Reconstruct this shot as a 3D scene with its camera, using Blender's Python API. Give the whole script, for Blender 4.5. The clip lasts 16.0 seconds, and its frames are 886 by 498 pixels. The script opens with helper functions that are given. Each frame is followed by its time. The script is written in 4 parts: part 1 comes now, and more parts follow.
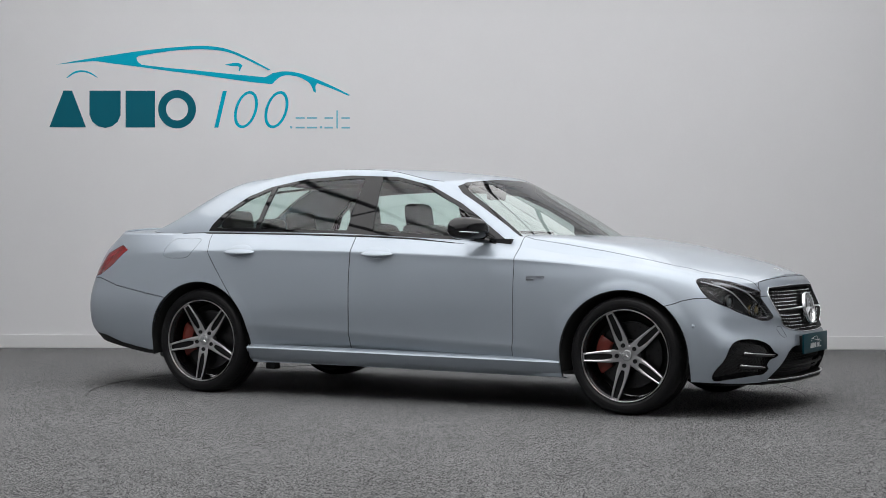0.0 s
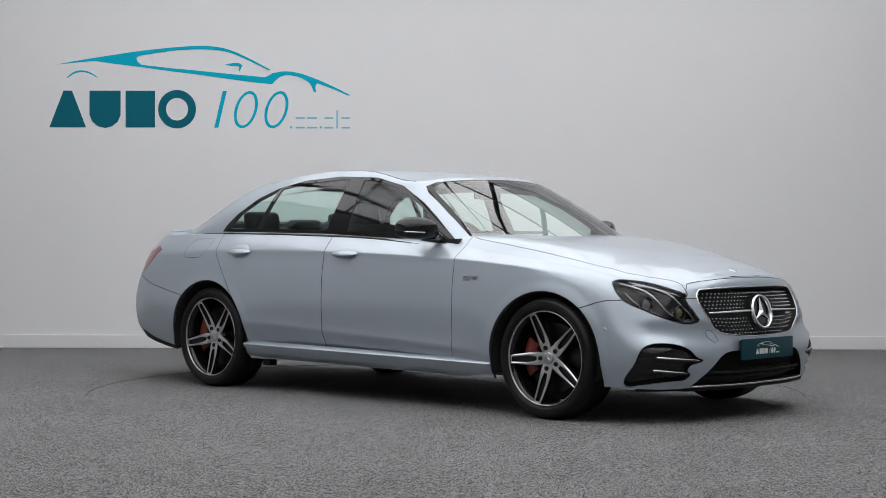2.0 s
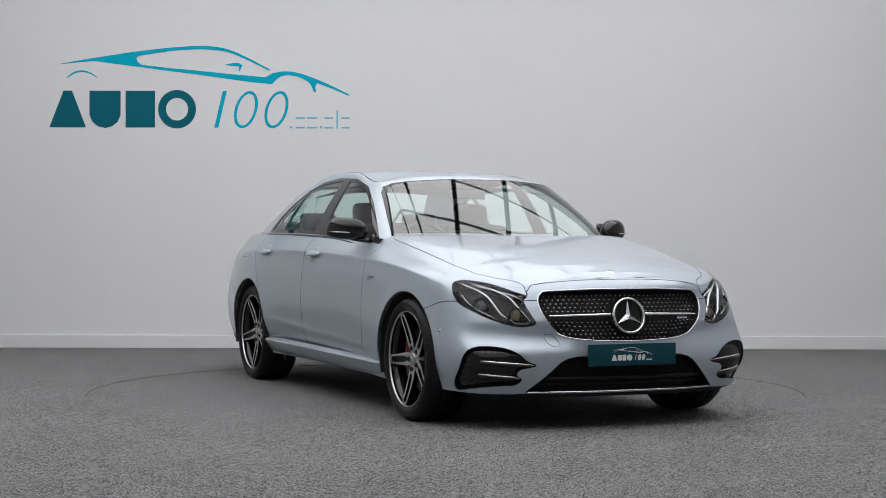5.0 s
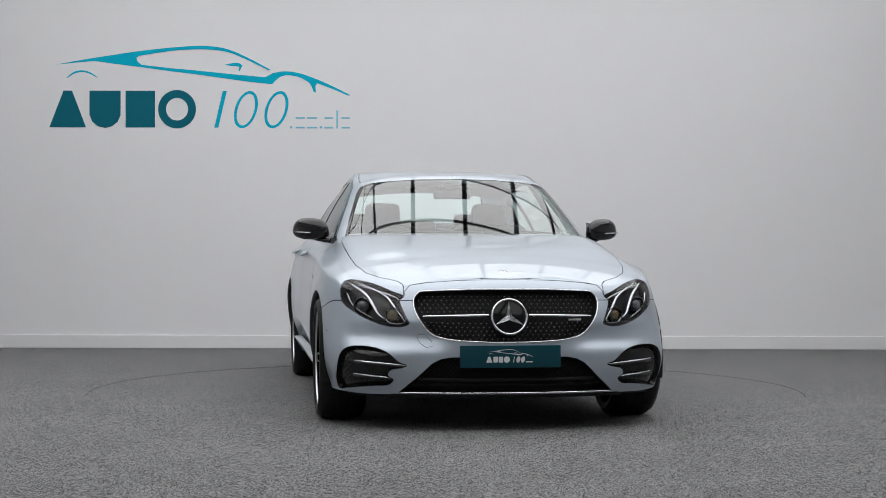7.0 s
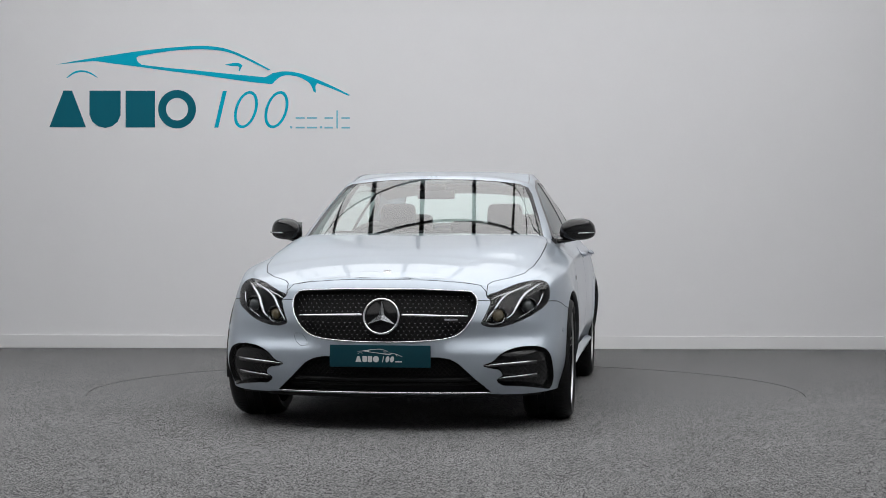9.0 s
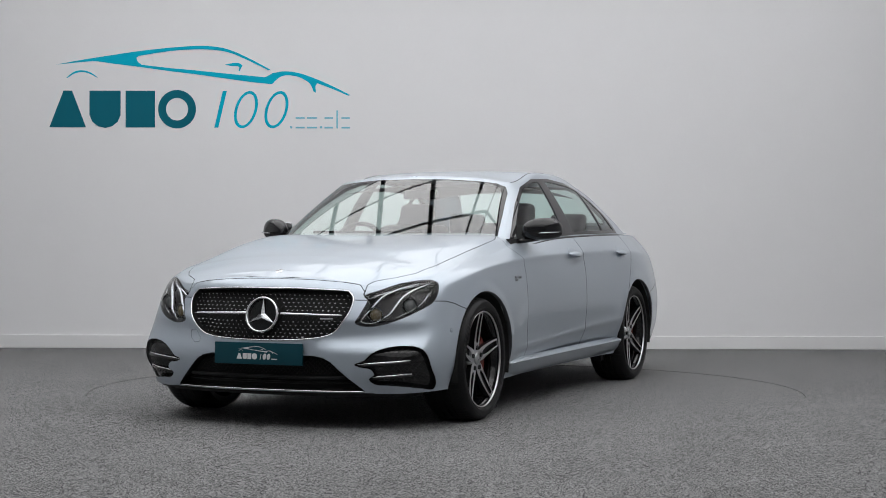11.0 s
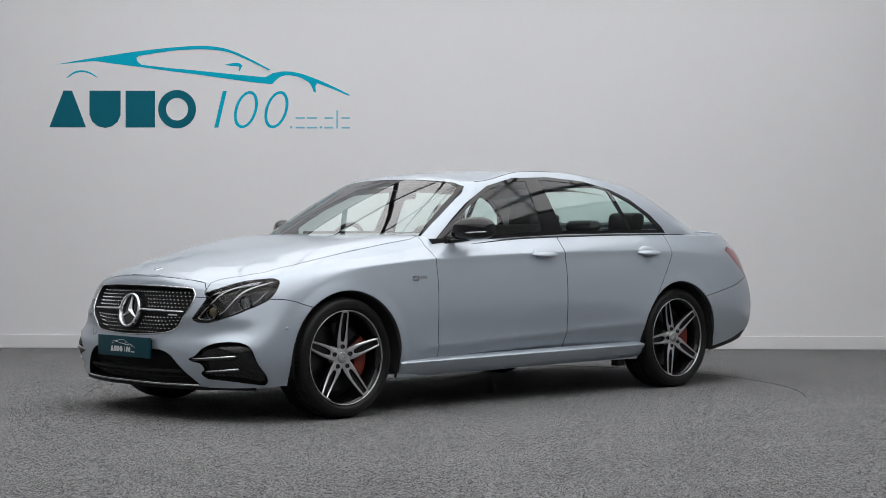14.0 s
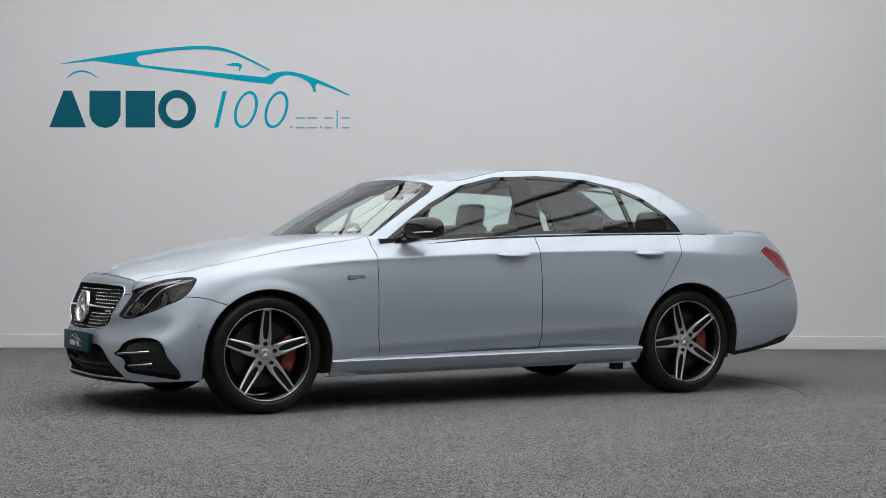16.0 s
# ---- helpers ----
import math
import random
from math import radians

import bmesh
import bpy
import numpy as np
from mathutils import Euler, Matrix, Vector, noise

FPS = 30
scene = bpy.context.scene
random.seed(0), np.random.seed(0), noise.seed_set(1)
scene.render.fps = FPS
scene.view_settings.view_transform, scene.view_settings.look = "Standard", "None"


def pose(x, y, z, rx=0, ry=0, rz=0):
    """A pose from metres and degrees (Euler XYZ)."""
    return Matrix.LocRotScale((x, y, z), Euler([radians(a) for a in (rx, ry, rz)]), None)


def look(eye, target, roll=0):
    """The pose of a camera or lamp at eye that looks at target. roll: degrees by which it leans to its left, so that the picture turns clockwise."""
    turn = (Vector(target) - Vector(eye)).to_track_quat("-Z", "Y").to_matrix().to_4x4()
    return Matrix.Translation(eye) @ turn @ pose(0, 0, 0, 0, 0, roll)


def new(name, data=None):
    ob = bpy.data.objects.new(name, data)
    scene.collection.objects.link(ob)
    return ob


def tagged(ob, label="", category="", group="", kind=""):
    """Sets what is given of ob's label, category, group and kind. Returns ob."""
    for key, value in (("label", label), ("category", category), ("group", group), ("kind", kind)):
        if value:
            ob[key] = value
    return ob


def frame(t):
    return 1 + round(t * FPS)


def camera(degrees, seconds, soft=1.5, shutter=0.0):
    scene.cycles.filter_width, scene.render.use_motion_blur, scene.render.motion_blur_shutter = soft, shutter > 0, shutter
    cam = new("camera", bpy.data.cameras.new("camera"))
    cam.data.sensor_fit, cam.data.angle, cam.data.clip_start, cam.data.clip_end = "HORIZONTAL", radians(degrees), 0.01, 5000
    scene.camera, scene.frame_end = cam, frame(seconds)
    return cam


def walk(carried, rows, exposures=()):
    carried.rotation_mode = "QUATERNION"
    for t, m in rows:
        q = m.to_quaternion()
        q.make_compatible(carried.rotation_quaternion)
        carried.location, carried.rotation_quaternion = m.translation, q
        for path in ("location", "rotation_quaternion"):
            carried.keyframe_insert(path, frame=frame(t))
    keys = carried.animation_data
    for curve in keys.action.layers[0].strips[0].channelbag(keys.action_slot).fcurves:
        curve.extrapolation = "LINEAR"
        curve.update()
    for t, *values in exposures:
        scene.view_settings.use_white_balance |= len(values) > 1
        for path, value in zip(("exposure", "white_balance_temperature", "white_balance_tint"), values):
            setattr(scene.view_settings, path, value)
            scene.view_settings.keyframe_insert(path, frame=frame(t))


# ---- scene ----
from mathutils.bvhtree import BVHTree
from mathutils.interpolate import poly_3d_calc

cam = camera(30.63, 16.0, soft=0.9)
EYE = (0.0, 0.0, 0.970)
VIEW = look(EYE, (0.0, 1.0, 0.970 - 0.00358), 0.134)
walk(cam, [(0.0, VIEW), (16.0, VIEW)])

# ---- light ----
world = bpy.data.worlds.new("world")
scene.world = world
world.use_nodes = True
world.node_tree.nodes["Background"].inputs[0].default_value = (0.6, 0.65, 0.7, 1)
world.node_tree.nodes["Background"].inputs[1].default_value = 0.02
scene.view_settings.exposure = 0.0
GLOW = 2.38

AXIS = (0.020, 10.742)      # centre of the turntable
TABLE_R = 2.33
TABLE_Z = -0.003
CAR_OFF = (0.164, -0.015)   # car's middle from the axis
TURN0, RATE = -27.69, -7.7665
WALL_Y = 14.87


# ---- materials ----
def mat(name):
    m = bpy.data.materials.new(name)
    m.use_nodes = True
    nt = m.node_tree
    return m, nt, nt.nodes["Principled BSDF"]


def plain(name, color, rough=0.5, metal=0.0, coat=0.0, bump=0.0, scale=200.0, vary=0.06, spec=0.5):
    """A material with slight variation at two scales and a fine relief."""
    m, nt, b = mat(name)
    co = nt.nodes.new("ShaderNodeTexCoord")
    big = nt.nodes.new("ShaderNodeTexNoise")
    big.inputs["Scale"].default_value = 4.0
    big.inputs["Detail"].default_value = 4.0
    fine = nt.nodes.new("ShaderNodeTexNoise")
    fine.inputs["Scale"].default_value = scale
    fine.inputs["Detail"].default_value = 3.0
    for n in (big, fine):
        nt.links.new(co.outputs["Object"], n.inputs["Vector"])
    add = nt.nodes.new("ShaderNodeMath")
    add.operation = "ADD"
    nt.links.new(big.outputs["Fac"], add.inputs[0])
    nt.links.new(fine.outputs["Fac"], add.inputs[1])
    ramp = nt.nodes.new("ShaderNodeMapRange")
    ramp.inputs["From Min"].default_value, ramp.inputs["From Max"].default_value = 0.6, 1.4
    ramp.inputs["To Min"].default_value, ramp.inputs["To Max"].default_value = 1 - vary, 1 + vary
    nt.links.new(add.outputs[0], ramp.inputs["Value"])
    mul = nt.nodes.new("ShaderNodeVectorMath")
    mul.operation = "SCALE"
    mul.inputs[0].default_value = color[:3]
    nt.links.new(ramp.outputs[0], mul.inputs["Scale"])
    nt.links.new(mul.outputs[0], b.inputs["Base Color"])
    b.inputs["Roughness"].default_value = rough
    b.inputs["Metallic"].default_value = metal
    b.inputs["Coat Weight"].default_value = coat
    b.inputs["Coat Roughness"].default_value = 0.02
    b.inputs["Specular IOR Level"].default_value = spec
    if bump:
        bp = nt.nodes.new("ShaderNodeBump")
        bp.inputs["Strength"].default_value = bump
        bp.inputs["Distance"].default_value = 0.002
        nt.links.new(fine.outputs["Fac"], bp.inputs["Height"])
        nt.links.new(bp.outputs[0], b.inputs["Normal"])
    return m


def glass_mat(name, tint, rough=0.0, facing=0.05, power=5.0):
    """Thin glazing: clear with a tint, and a mirror that grows towards grazing view; facing: its reflectance seen square on."""
    m = bpy.data.materials.new(name)
    m.use_nodes = True
    nt = m.node_tree
    nt.nodes.clear()
    out = nt.nodes.new("ShaderNodeOutputMaterial")
    mix = nt.nodes.new("ShaderNodeMixShader")
    tr = nt.nodes.new("ShaderNodeBsdfTransparent")
    tr.inputs[0].default_value = (*tint, 1)
    gl = nt.nodes.new("ShaderNodeBsdfGlossy")
    gl.inputs["Roughness"].default_value = rough
    lw = nt.nodes.new("ShaderNodeLayerWeight")
    lw.inputs["Blend"].default_value = 0.5
    pw = nt.nodes.new("ShaderNodeMath")
    pw.operation = "POWER"
    pw.inputs[1].default_value = power
    nt.links.new(lw.outputs["Facing"], pw.inputs[0])
    ma = nt.nodes.new("ShaderNodeMath")
    ma.operation = "MULTIPLY_ADD"
    ma.inputs[1].default_value, ma.inputs[2].default_value = 1 - facing, facing
    nt.links.new(pw.outputs[0], ma.inputs[0])
    nt.links.new(ma.outputs[0], mix.inputs[0])
    nt.links.new(tr.outputs[0], mix.inputs[1])
    nt.links.new(gl.outputs[0], mix.inputs[2])
    nt.links.new(mix.outputs[0], out.inputs[0])
    return m


def glow_mat(name, color, strength):
    m = bpy.data.materials.new(name)
    m.use_nodes = True
    nt = m.node_tree
    nt.nodes.clear()
    out = nt.nodes.new("ShaderNodeOutputMaterial")
    em = nt.nodes.new("ShaderNodeEmission")
    em.inputs[0].default_value, em.inputs[1].default_value = (*color, 1), strength
    nt.links.new(em.outputs[0], out.inputs[0])
    return m


def carpet_mat():
    m, nt, b = mat("grey_carpet")
    co = nt.nodes.new("ShaderNodeTexCoord")
    geo = nt.nodes.new("ShaderNodeNewGeometry")
    loops = nt.nodes.new("ShaderNodeTexNoise")
    loops.inputs["Scale"].default_value, loops.inputs["Detail"].default_value = 190.0, 2.0
    loops.inputs["Roughness"].default_value = 0.75
    big = nt.nodes.new("ShaderNodeTexNoise")
    big.inputs["Scale"].default_value, big.inputs["Detail"].default_value = 1.3, 5.0
    for n in (loops, big):
        nt.links.new(co.outputs["Object"], n.inputs["Vector"])
    cell = nt.nodes.new("ShaderNodeTexVoronoi")
    cell.inputs["Scale"].default_value = 215.0
    nt.links.new(co.outputs["Object"], cell.inputs["Vector"])
    sep = nt.nodes.new("ShaderNodeSeparateColor")
    nt.links.new(cell.outputs["Color"], sep.inputs[0])
    both_ = nt.nodes.new("ShaderNodeMix")
    both_.inputs[0].default_value = 0.6
    nt.links.new(loops.outputs["Fac"], both_.inputs[2])
    nt.links.new(sep.outputs[0], both_.inputs[3])
    ramp = nt.nodes.new("ShaderNodeValToRGB")
    ramp.color_ramp.elements[0].position, ramp.color_ramp.elements[1].position = 0.40, 0.60
    ramp.color_ramp.elements[0].color = (0.008, 0.009, 0.010, 1)
    ramp.color_ramp.elements[1].color = (0.330, 0.331, 0.333, 1)
    nt.links.new(both_.outputs[0], ramp.inputs[0])
    mr = nt.nodes.new("ShaderNodeMapRange")
    mr.inputs["From Min"].default_value, mr.inputs["From Max"].default_value = 0.3, 0.7
    mr.inputs["To Min"].default_value, mr.inputs["To Max"].default_value = 0.93, 1.07
    nt.links.new(big.outputs["Fac"], mr.inputs["Value"])
    mul = nt.nodes.new("ShaderNodeVectorMath")
    mul.operation = "SCALE"
    nt.links.new(ramp.outputs[0], mul.inputs[0])
    nt.links.new(mr.outputs[0], mul.inputs["Scale"])
    nt.links.new(mul.outputs[0], b.inputs["Base Color"])
    b.inputs["Roughness"].default_value = 0.95
    b.inputs["Specular IOR Level"].default_value = 0.1
    bp = nt.nodes.new("ShaderNodeBump")
    bp.inputs["Strength"].default_value, bp.inputs["Distance"].default_value = 0.8, 0.006
    nt.links.new(both_.outputs[0], bp.inputs["Height"])
    nt.links.new(bp.outputs[0], b.inputs["Normal"])
    return m


def paint_mat():
    """Silver-blue metallic paint under clear lacquer, with fine flake."""
    m, nt, b = mat("silver_blue_paint")
    co = nt.nodes.new("ShaderNodeTexCoord")
    fl = nt.nodes.new("ShaderNodeTexVoronoi")
    fl.inputs["Scale"].default_value = 900.0
    nt.links.new(co.outputs["Object"], fl.inputs["Vector"])
    mixc = nt.nodes.new("ShaderNodeMix")
    mixc.data_type = "RGBA"
    mixc.inputs[6].default_value = (0.390, 0.443, 0.503, 1)
    mixc.inputs[7].default_value = (0.458, 0.516, 0.580, 1)
    nt.links.new(fl.outputs["Color"], mixc.inputs[0])
    nt.links.new(mixc.outputs[2], b.inputs["Base Color"])
    b.inputs["Metallic"].default_value = 0.58
    b.inputs["Roughness"].default_value = 0.36
    b.inputs["Coat Weight"].default_value = 0.6
    b.inputs["Coat Roughness"].default_value = 0.015
    b.inputs["Coat IOR"].default_value = 1.5
    return m


PAINT = paint_mat()
CARPET = carpet_mat()
WALLPAINT = plain("pale_grey_wall_paint", (0.77, 0.77, 0.785), 0.6, vary=0.012, bump=0.08, scale=90)
SKIRT = plain("white_gloss_skirting", (0.76, 0.76, 0.77), 0.4, vary=0.02)
CEIL = plain("ceiling_paint", (0.80, 0.80, 0.80), 0.8, vary=0.02)
# unseen walls: sides pale to bounce light, back darker to cut it
BOUNCEWALL = plain("bounce_wall_paint", (0.86, 0.86, 0.87), 0.7, vary=0.03)
BACKWALL = plain("dim_bounce_paint", (0.52, 0.52, 0.53), 0.7, vary=0.03)
BLACKMETAL = plain("black_aluminium", (0.02, 0.022, 0.025), 0.4, vary=0.1)
GLOSSBLACK = plain("gloss_black_trim", (0.008, 0.008, 0.009), 0.07, vary=0.1)
MATTBLACK = plain("matt_black_plastic", (0.006, 0.006, 0.0065), 0.55, vary=0.15, bump=0.2, scale=400, spec=0.25)
WELLBLACK = plain("wheel_well_felt", (0.010, 0.010, 0.010), 0.9, vary=0.2, bump=0.3)
SATINBLACK = plain("satin_black_frame", (0.006, 0.006, 0.007), 0.04, vary=0.1, spec=0.4)
# shade inside the panel gaps, put into the colour of the folded edges
JOINTSHADE = plain("joint_shade", (0.03, 0.034, 0.038), 0.5, vary=0.1)
RUBBER = plain("tyre_rubber", (0.008, 0.008, 0.009), 0.5, vary=0.2, bump=0.15, scale=300, spec=0.25)
CHROME = plain("chrome", (0.85, 0.86, 0.88), 0.08, metal=1.0, vary=0.02)
BRIGHT = plain("bright_silver", (0.86, 0.87, 0.88), 0.42, metal=0.55, vary=0.02)
PIN = plain("dull_chrome", (0.66, 0.67, 0.69), 0.2, metal=1.0, vary=0.05)
SATIN = plain("satin_silver", (0.62, 0.64, 0.66), 0.25, metal=1.0, vary=0.03)
ALLOY = plain("machined_alloy", (0.60, 0.60, 0.61), 0.28, metal=1.0, vary=0.05, scale=600)
STEEL = plain("brake_steel", (0.05, 0.05, 0.052), 0.35, metal=1.0, vary=0.1)
CALIPER = plain("red_caliper_paint", (0.16, 0.017, 0.009), 0.4, coat=0.3, vary=0.1)
TAILRED = plain("red_lamp_lens", (0.22, 0.008, 0.01), 0.12, coat=1.0, vary=0.15)
SEATBLACK = plain("black_leather", (0.018, 0.018, 0.019), 0.5, vary=0.15, bump=0.3, scale=250)
HEADLINER = plain("grey_headliner", (0.32, 0.32, 0.32), 0.9, vary=0.05)
TEAL = plain("petrol_teal_vinyl", (0.004, 0.125, 0.175), 0.6, vary=0.03, spec=0.1)
CYAN = plain("bright_cyan_vinyl", (0.0, 0.41, 0.57), 0.6, vary=0.03, spec=0.1)
PALECYAN = plain("pale_cyan_vinyl", (0.22, 0.54, 0.66), 0.6, vary=0.03, spec=0.1)
PLATE = plain("petrol_plate_plastic", (0.003, 0.047, 0.064), 0.5, coat=0.05, vary=0.05, spec=0.2)
WHITEPRINT = plain("white_print", (0.62, 0.64, 0.65), 0.5, vary=0.03)
WINDGLASS = glass_mat("windscreen_glass", (0.84, 0.93, 0.91), 0.0, 0.17)
SIDEGLASS = glass_mat("side_glass", (0.82, 0.95, 0.91), 0.0, 0.06)
LENS = glass_mat("headlamp_lens", (0.93, 0.94, 0.95), 0.0, 0.03, 4.3)


# ---- mesh helpers ----
def mesh_of(bm, name, smooth=True):
    me = bpy.data.meshes.new(name)
    bm.to_mesh(me)
    bm.free()
    if smooth:
        me.shade_smooth()
    return me


def part(name, bm, material, parent=None, label="", smooth=True, sharp=None):
    me = mesh_of(bm, name, smooth)
    if sharp:
        me.set_sharp_from_angle(angle=radians(sharp))
    me.materials.append(material)
    if any(p.material_index for p in me.polygons):
        me.materials.append(JOINTSHADE)
    ob = new(name, me)
    if parent:
        ob.parent = parent
    if label:
        tagged(ob, label)
    return ob


class Skin:
    """The uncut sheet, from which cut pieces take their smooth normals."""

    def __init__(self, bm):
        self.bm = bm.copy()
        self.bm.normal_update()
        self.bm.faces.ensure_lookup_table()
        self.tree = BVHTree.FromBMesh(self.bm)

    def dress(self, ob):
        me = ob.data
        normals = []
        for v in me.vertices:
            s = 1 if v.co.y >= 0 else -1
            loc, _, i, d = self.tree.find_nearest(Vector((v.co.x, abs(v.co.y), v.co.z)))
            if loc is None or d > 0.0012:
                normals.append((0, 0, 0))
                continue
            f = self.bm.faces[i]
            w = poly_3d_calc([q.co for q in f.verts], loc)
            n = sum((q.normal * k for q, k in zip(f.verts, w)), Vector())
            if abs(v.co.y) < 0.0005:
                n.y = 0
            n.normalize()
            normals.append((n.x, s * n.y, n.z))
        me.normals_split_custom_set_from_vertices(normals)
        return ob


def box_bm(x0, x1, y0, y1, z0, z1, bevel=0.0, seg=2, bm=None):
    tmp = bmesh.new()
    bmesh.ops.create_cube(tmp, size=1)
    bmesh.ops.scale(tmp, vec=(x1 - x0, y1 - y0, z1 - z0), verts=tmp.verts)
    bmesh.ops.translate(tmp, vec=((x0 + x1) / 2, (y0 + y1) / 2, (z0 + z1) / 2), verts=tmp.verts)
    if bevel:
        bmesh.ops.bevel(tmp, geom=tmp.edges[:], offset=bevel, segments=seg, affect="EDGES", profile=0.6)
    return tmp if bm is None else merge(bm, tmp)


def merge(bm, other):
    me = bpy.data.meshes.new("tmp")
    other.to_mesh(me)
    other.free()
    bm.from_mesh(me)
    bpy.data.meshes.remove(me)
    return bm


def moved(bm, m):
    bmesh.ops.transform(bm, matrix=m, verts=bm.verts)
    return bm


def mirrored(bm):
    """A copy of bm on the other side of the car (y to -y)."""
    c = bm.copy()
    for v in c.verts:
        v.co.y = -v.co.y
    bmesh.ops.reverse_faces(c, faces=c.faces)
    return c


def catmull(pts, t):
    """Point on a Catmull-Rom curve through pts; t from 0 to len(pts) - 1."""
    n = len(pts) - 1
    i = min(int(t), n - 1)
    f = t - i
    p1, p2 = Vector(pts[i]), Vector(pts[i + 1])
    p0 = Vector(pts[i - 1]) if i > 0 else p1 * 2 - p2
    p3 = Vector(pts[i + 2]) if i + 2 <= n else p2 * 2 - p1
    return 0.5 * ((2 * p1) + (p2 - p0) * f + (2 * p0 - 5 * p1 + 4 * p2 - p3) * f * f + (3 * p1 - p0 - 3 * p2 + p3) * f ** 3)


def rail_point(pts, t):
    """Point on a curve that starts and ends square to the middle plane."""
    a, b = Vector(pts[1]), Vector(pts[-2])
    a.y, b.y = -a.y, -b.y
    return catmull([a, *pts, b], t + 1)


def sheet(rows):
    """A quad sheet from rows of points (all of one length)."""
    bm = bmesh.new()
    vs = [[bm.verts.new(p) for p in r] for r in rows]
    for a, b in zip(vs, vs[1:]):
        for i in range(len(a) - 1):
            q = [a[i], a[i + 1], b[i + 1], b[i]]
            if len({tuple(round(c, 5) for c in v.co) for v in q}) > 2:
                try:
                    bm.faces.new(q)
                except ValueError:
                    pass
    bmesh.ops.remove_doubles(bm, verts=bm.verts, dist=0.0004)
    bmesh.ops.dissolve_degenerate(bm, dist=0.0002, edges=bm.edges)
    return bm


def inside(poly, u, v):
    hit = False
    for (a, b), (c, d) in zip(poly, poly[1:] + poly[:1]):
        if (b > v) != (d > v) and u < (c - a) * (v - b) / (d - b) + a:
            hit = not hit
    return hit


AXES = {"x": (1, 2), "y": (0, 2), "z": (0, 1)}


def cut(bm, poly, axis, keep=None):
    """Cuts the sheet along a polygon seen along an axis; returns the faces inside it. keep(centre) limits the part of the sheet."""
    i, j = AXES[axis]
    ulo, uhi = min(p[0] for p in poly) - 0.004, max(p[0] for p in poly) + 0.004
    wlo, whi = min(p[1] for p in poly) - 0.004, max(p[1] for p in poly) + 0.004

    def touches(f, u0, u1, w0, w1):
        us, ws = [v.co[i] for v in f.verts], [v.co[j] for v in f.verts]
        return not (max(us) < u0 or min(us) > u1 or max(ws) < w0 or min(ws) > w1)

    near = {f for f in bm.faces if touches(f, ulo, uhi, wlo, whi) and (not keep or keep(f.calc_center_median()))}
    for (a, b), (c, d) in zip(poly, poly[1:] + poly[:1]):
        if abs(a - c) + abs(b - d) < 1e-6:
            continue
        n = Vector((0, 0, 0))
        n[i], n[j] = d - b, a - c
        o = Vector((0, 0, 0))
        o[i], o[j] = a, b
        fs = [f for f in near if touches(f, min(a, c) - 0.004, max(a, c) + 0.004, min(b, d) - 0.004, max(b, d) + 0.004)]
        if fs:
            geom = list({e for f in fs for e in f.edges} | {v for f in fs for v in f.verts}) + fs
            got = bmesh.ops.bisect_plane(bm, geom=geom, dist=1e-5, plane_co=o, plane_no=n.normalized())
            near = {f for f in near if f.is_valid} | {g for g in got["geom"] if isinstance(g, bmesh.types.BMFace)}
            for g in got["geom_cut"]:
                near.update(f for f in g.link_faces if not keep or keep(f.calc_center_median()))
    got = []
    for f in sorted(near, key=lambda f: tuple(f.calc_center_median())):
        c = f.calc_center_median()
        if (not keep or keep(c)) and inside(poly, c[i], c[j]):
            got.append(f)
    return got


def take(bm, faces):
    """Moves faces out of bm into a new bmesh."""
    faces = set(faces)
    out = bm.copy()
    bm.faces.ensure_lookup_table()
    out.faces.ensure_lookup_table()
    bm.faces.index_update()
    idx = {f.index for f in faces}
    bmesh.ops.delete(out, geom=[f for k, f in enumerate(out.faces[:]) if k not in idx], context="FACES")
    bmesh.ops.delete(bm, geom=list(faces), context="FACES")
    return out


def rim(bm, gap=0.002, depth=0.012, skip=None):
    """Draws the open edges back by a gap and folds them inwards, so that panels have edges and joints; the folds' dark
    colour holds the joints' shade.
    """
    bm.normal_update()
    edges = [e for e in bm.edges if e.is_boundary and not (skip and skip((e.verts[0].co + e.verts[1].co) / 2))]
    vs = {v for e in edges for v in e.verts}
    shift = {}
    for v in vs:
        acc = Vector((0, 0, 0))
        for e in v.link_edges:
            if e.is_boundary and e.link_faces:
                f = e.link_faces[0]
                side = (e.verts[1].co - e.verts[0].co).cross(f.normal)
                if side.length > 1e-9:
                    side.normalize()
                    if side.dot(f.calc_center_median() - e.verts[0].co) < 0:
                        side = -side
                    acc += side
        shift[v] = (acc.normalized() * gap if acc.length > 1e-6 else acc, v.normal.copy())
    for v, (s, n) in shift.items():
        v.co += s
    got = bmesh.ops.extrude_edge_only(bm, edges=edges)
    old = {}
    for v in vs:
        old[tuple(round(c, 6) for c in v.co)] = shift[v][1]
    for g in got["geom"]:
        if isinstance(g, bmesh.types.BMFace):
            g.material_index = 1
        if isinstance(g, bmesh.types.BMVert):
            g.co -= old.get(tuple(round(c, 6) for c in g.co), Vector((0, 0, 0))) * depth
    return bm


def both(bm):
    """The half and its mirror image as one sheet, welded on the middle plane."""
    m = mirrored(bm)
    bm = merge(bm, m)
    mid = [v for v in bm.verts if abs(v.co.y) < 0.0008]
    for v in mid:
        v.co.y = 0
    bmesh.ops.remove_doubles(bm, verts=mid, dist=0.0006)
    return bm


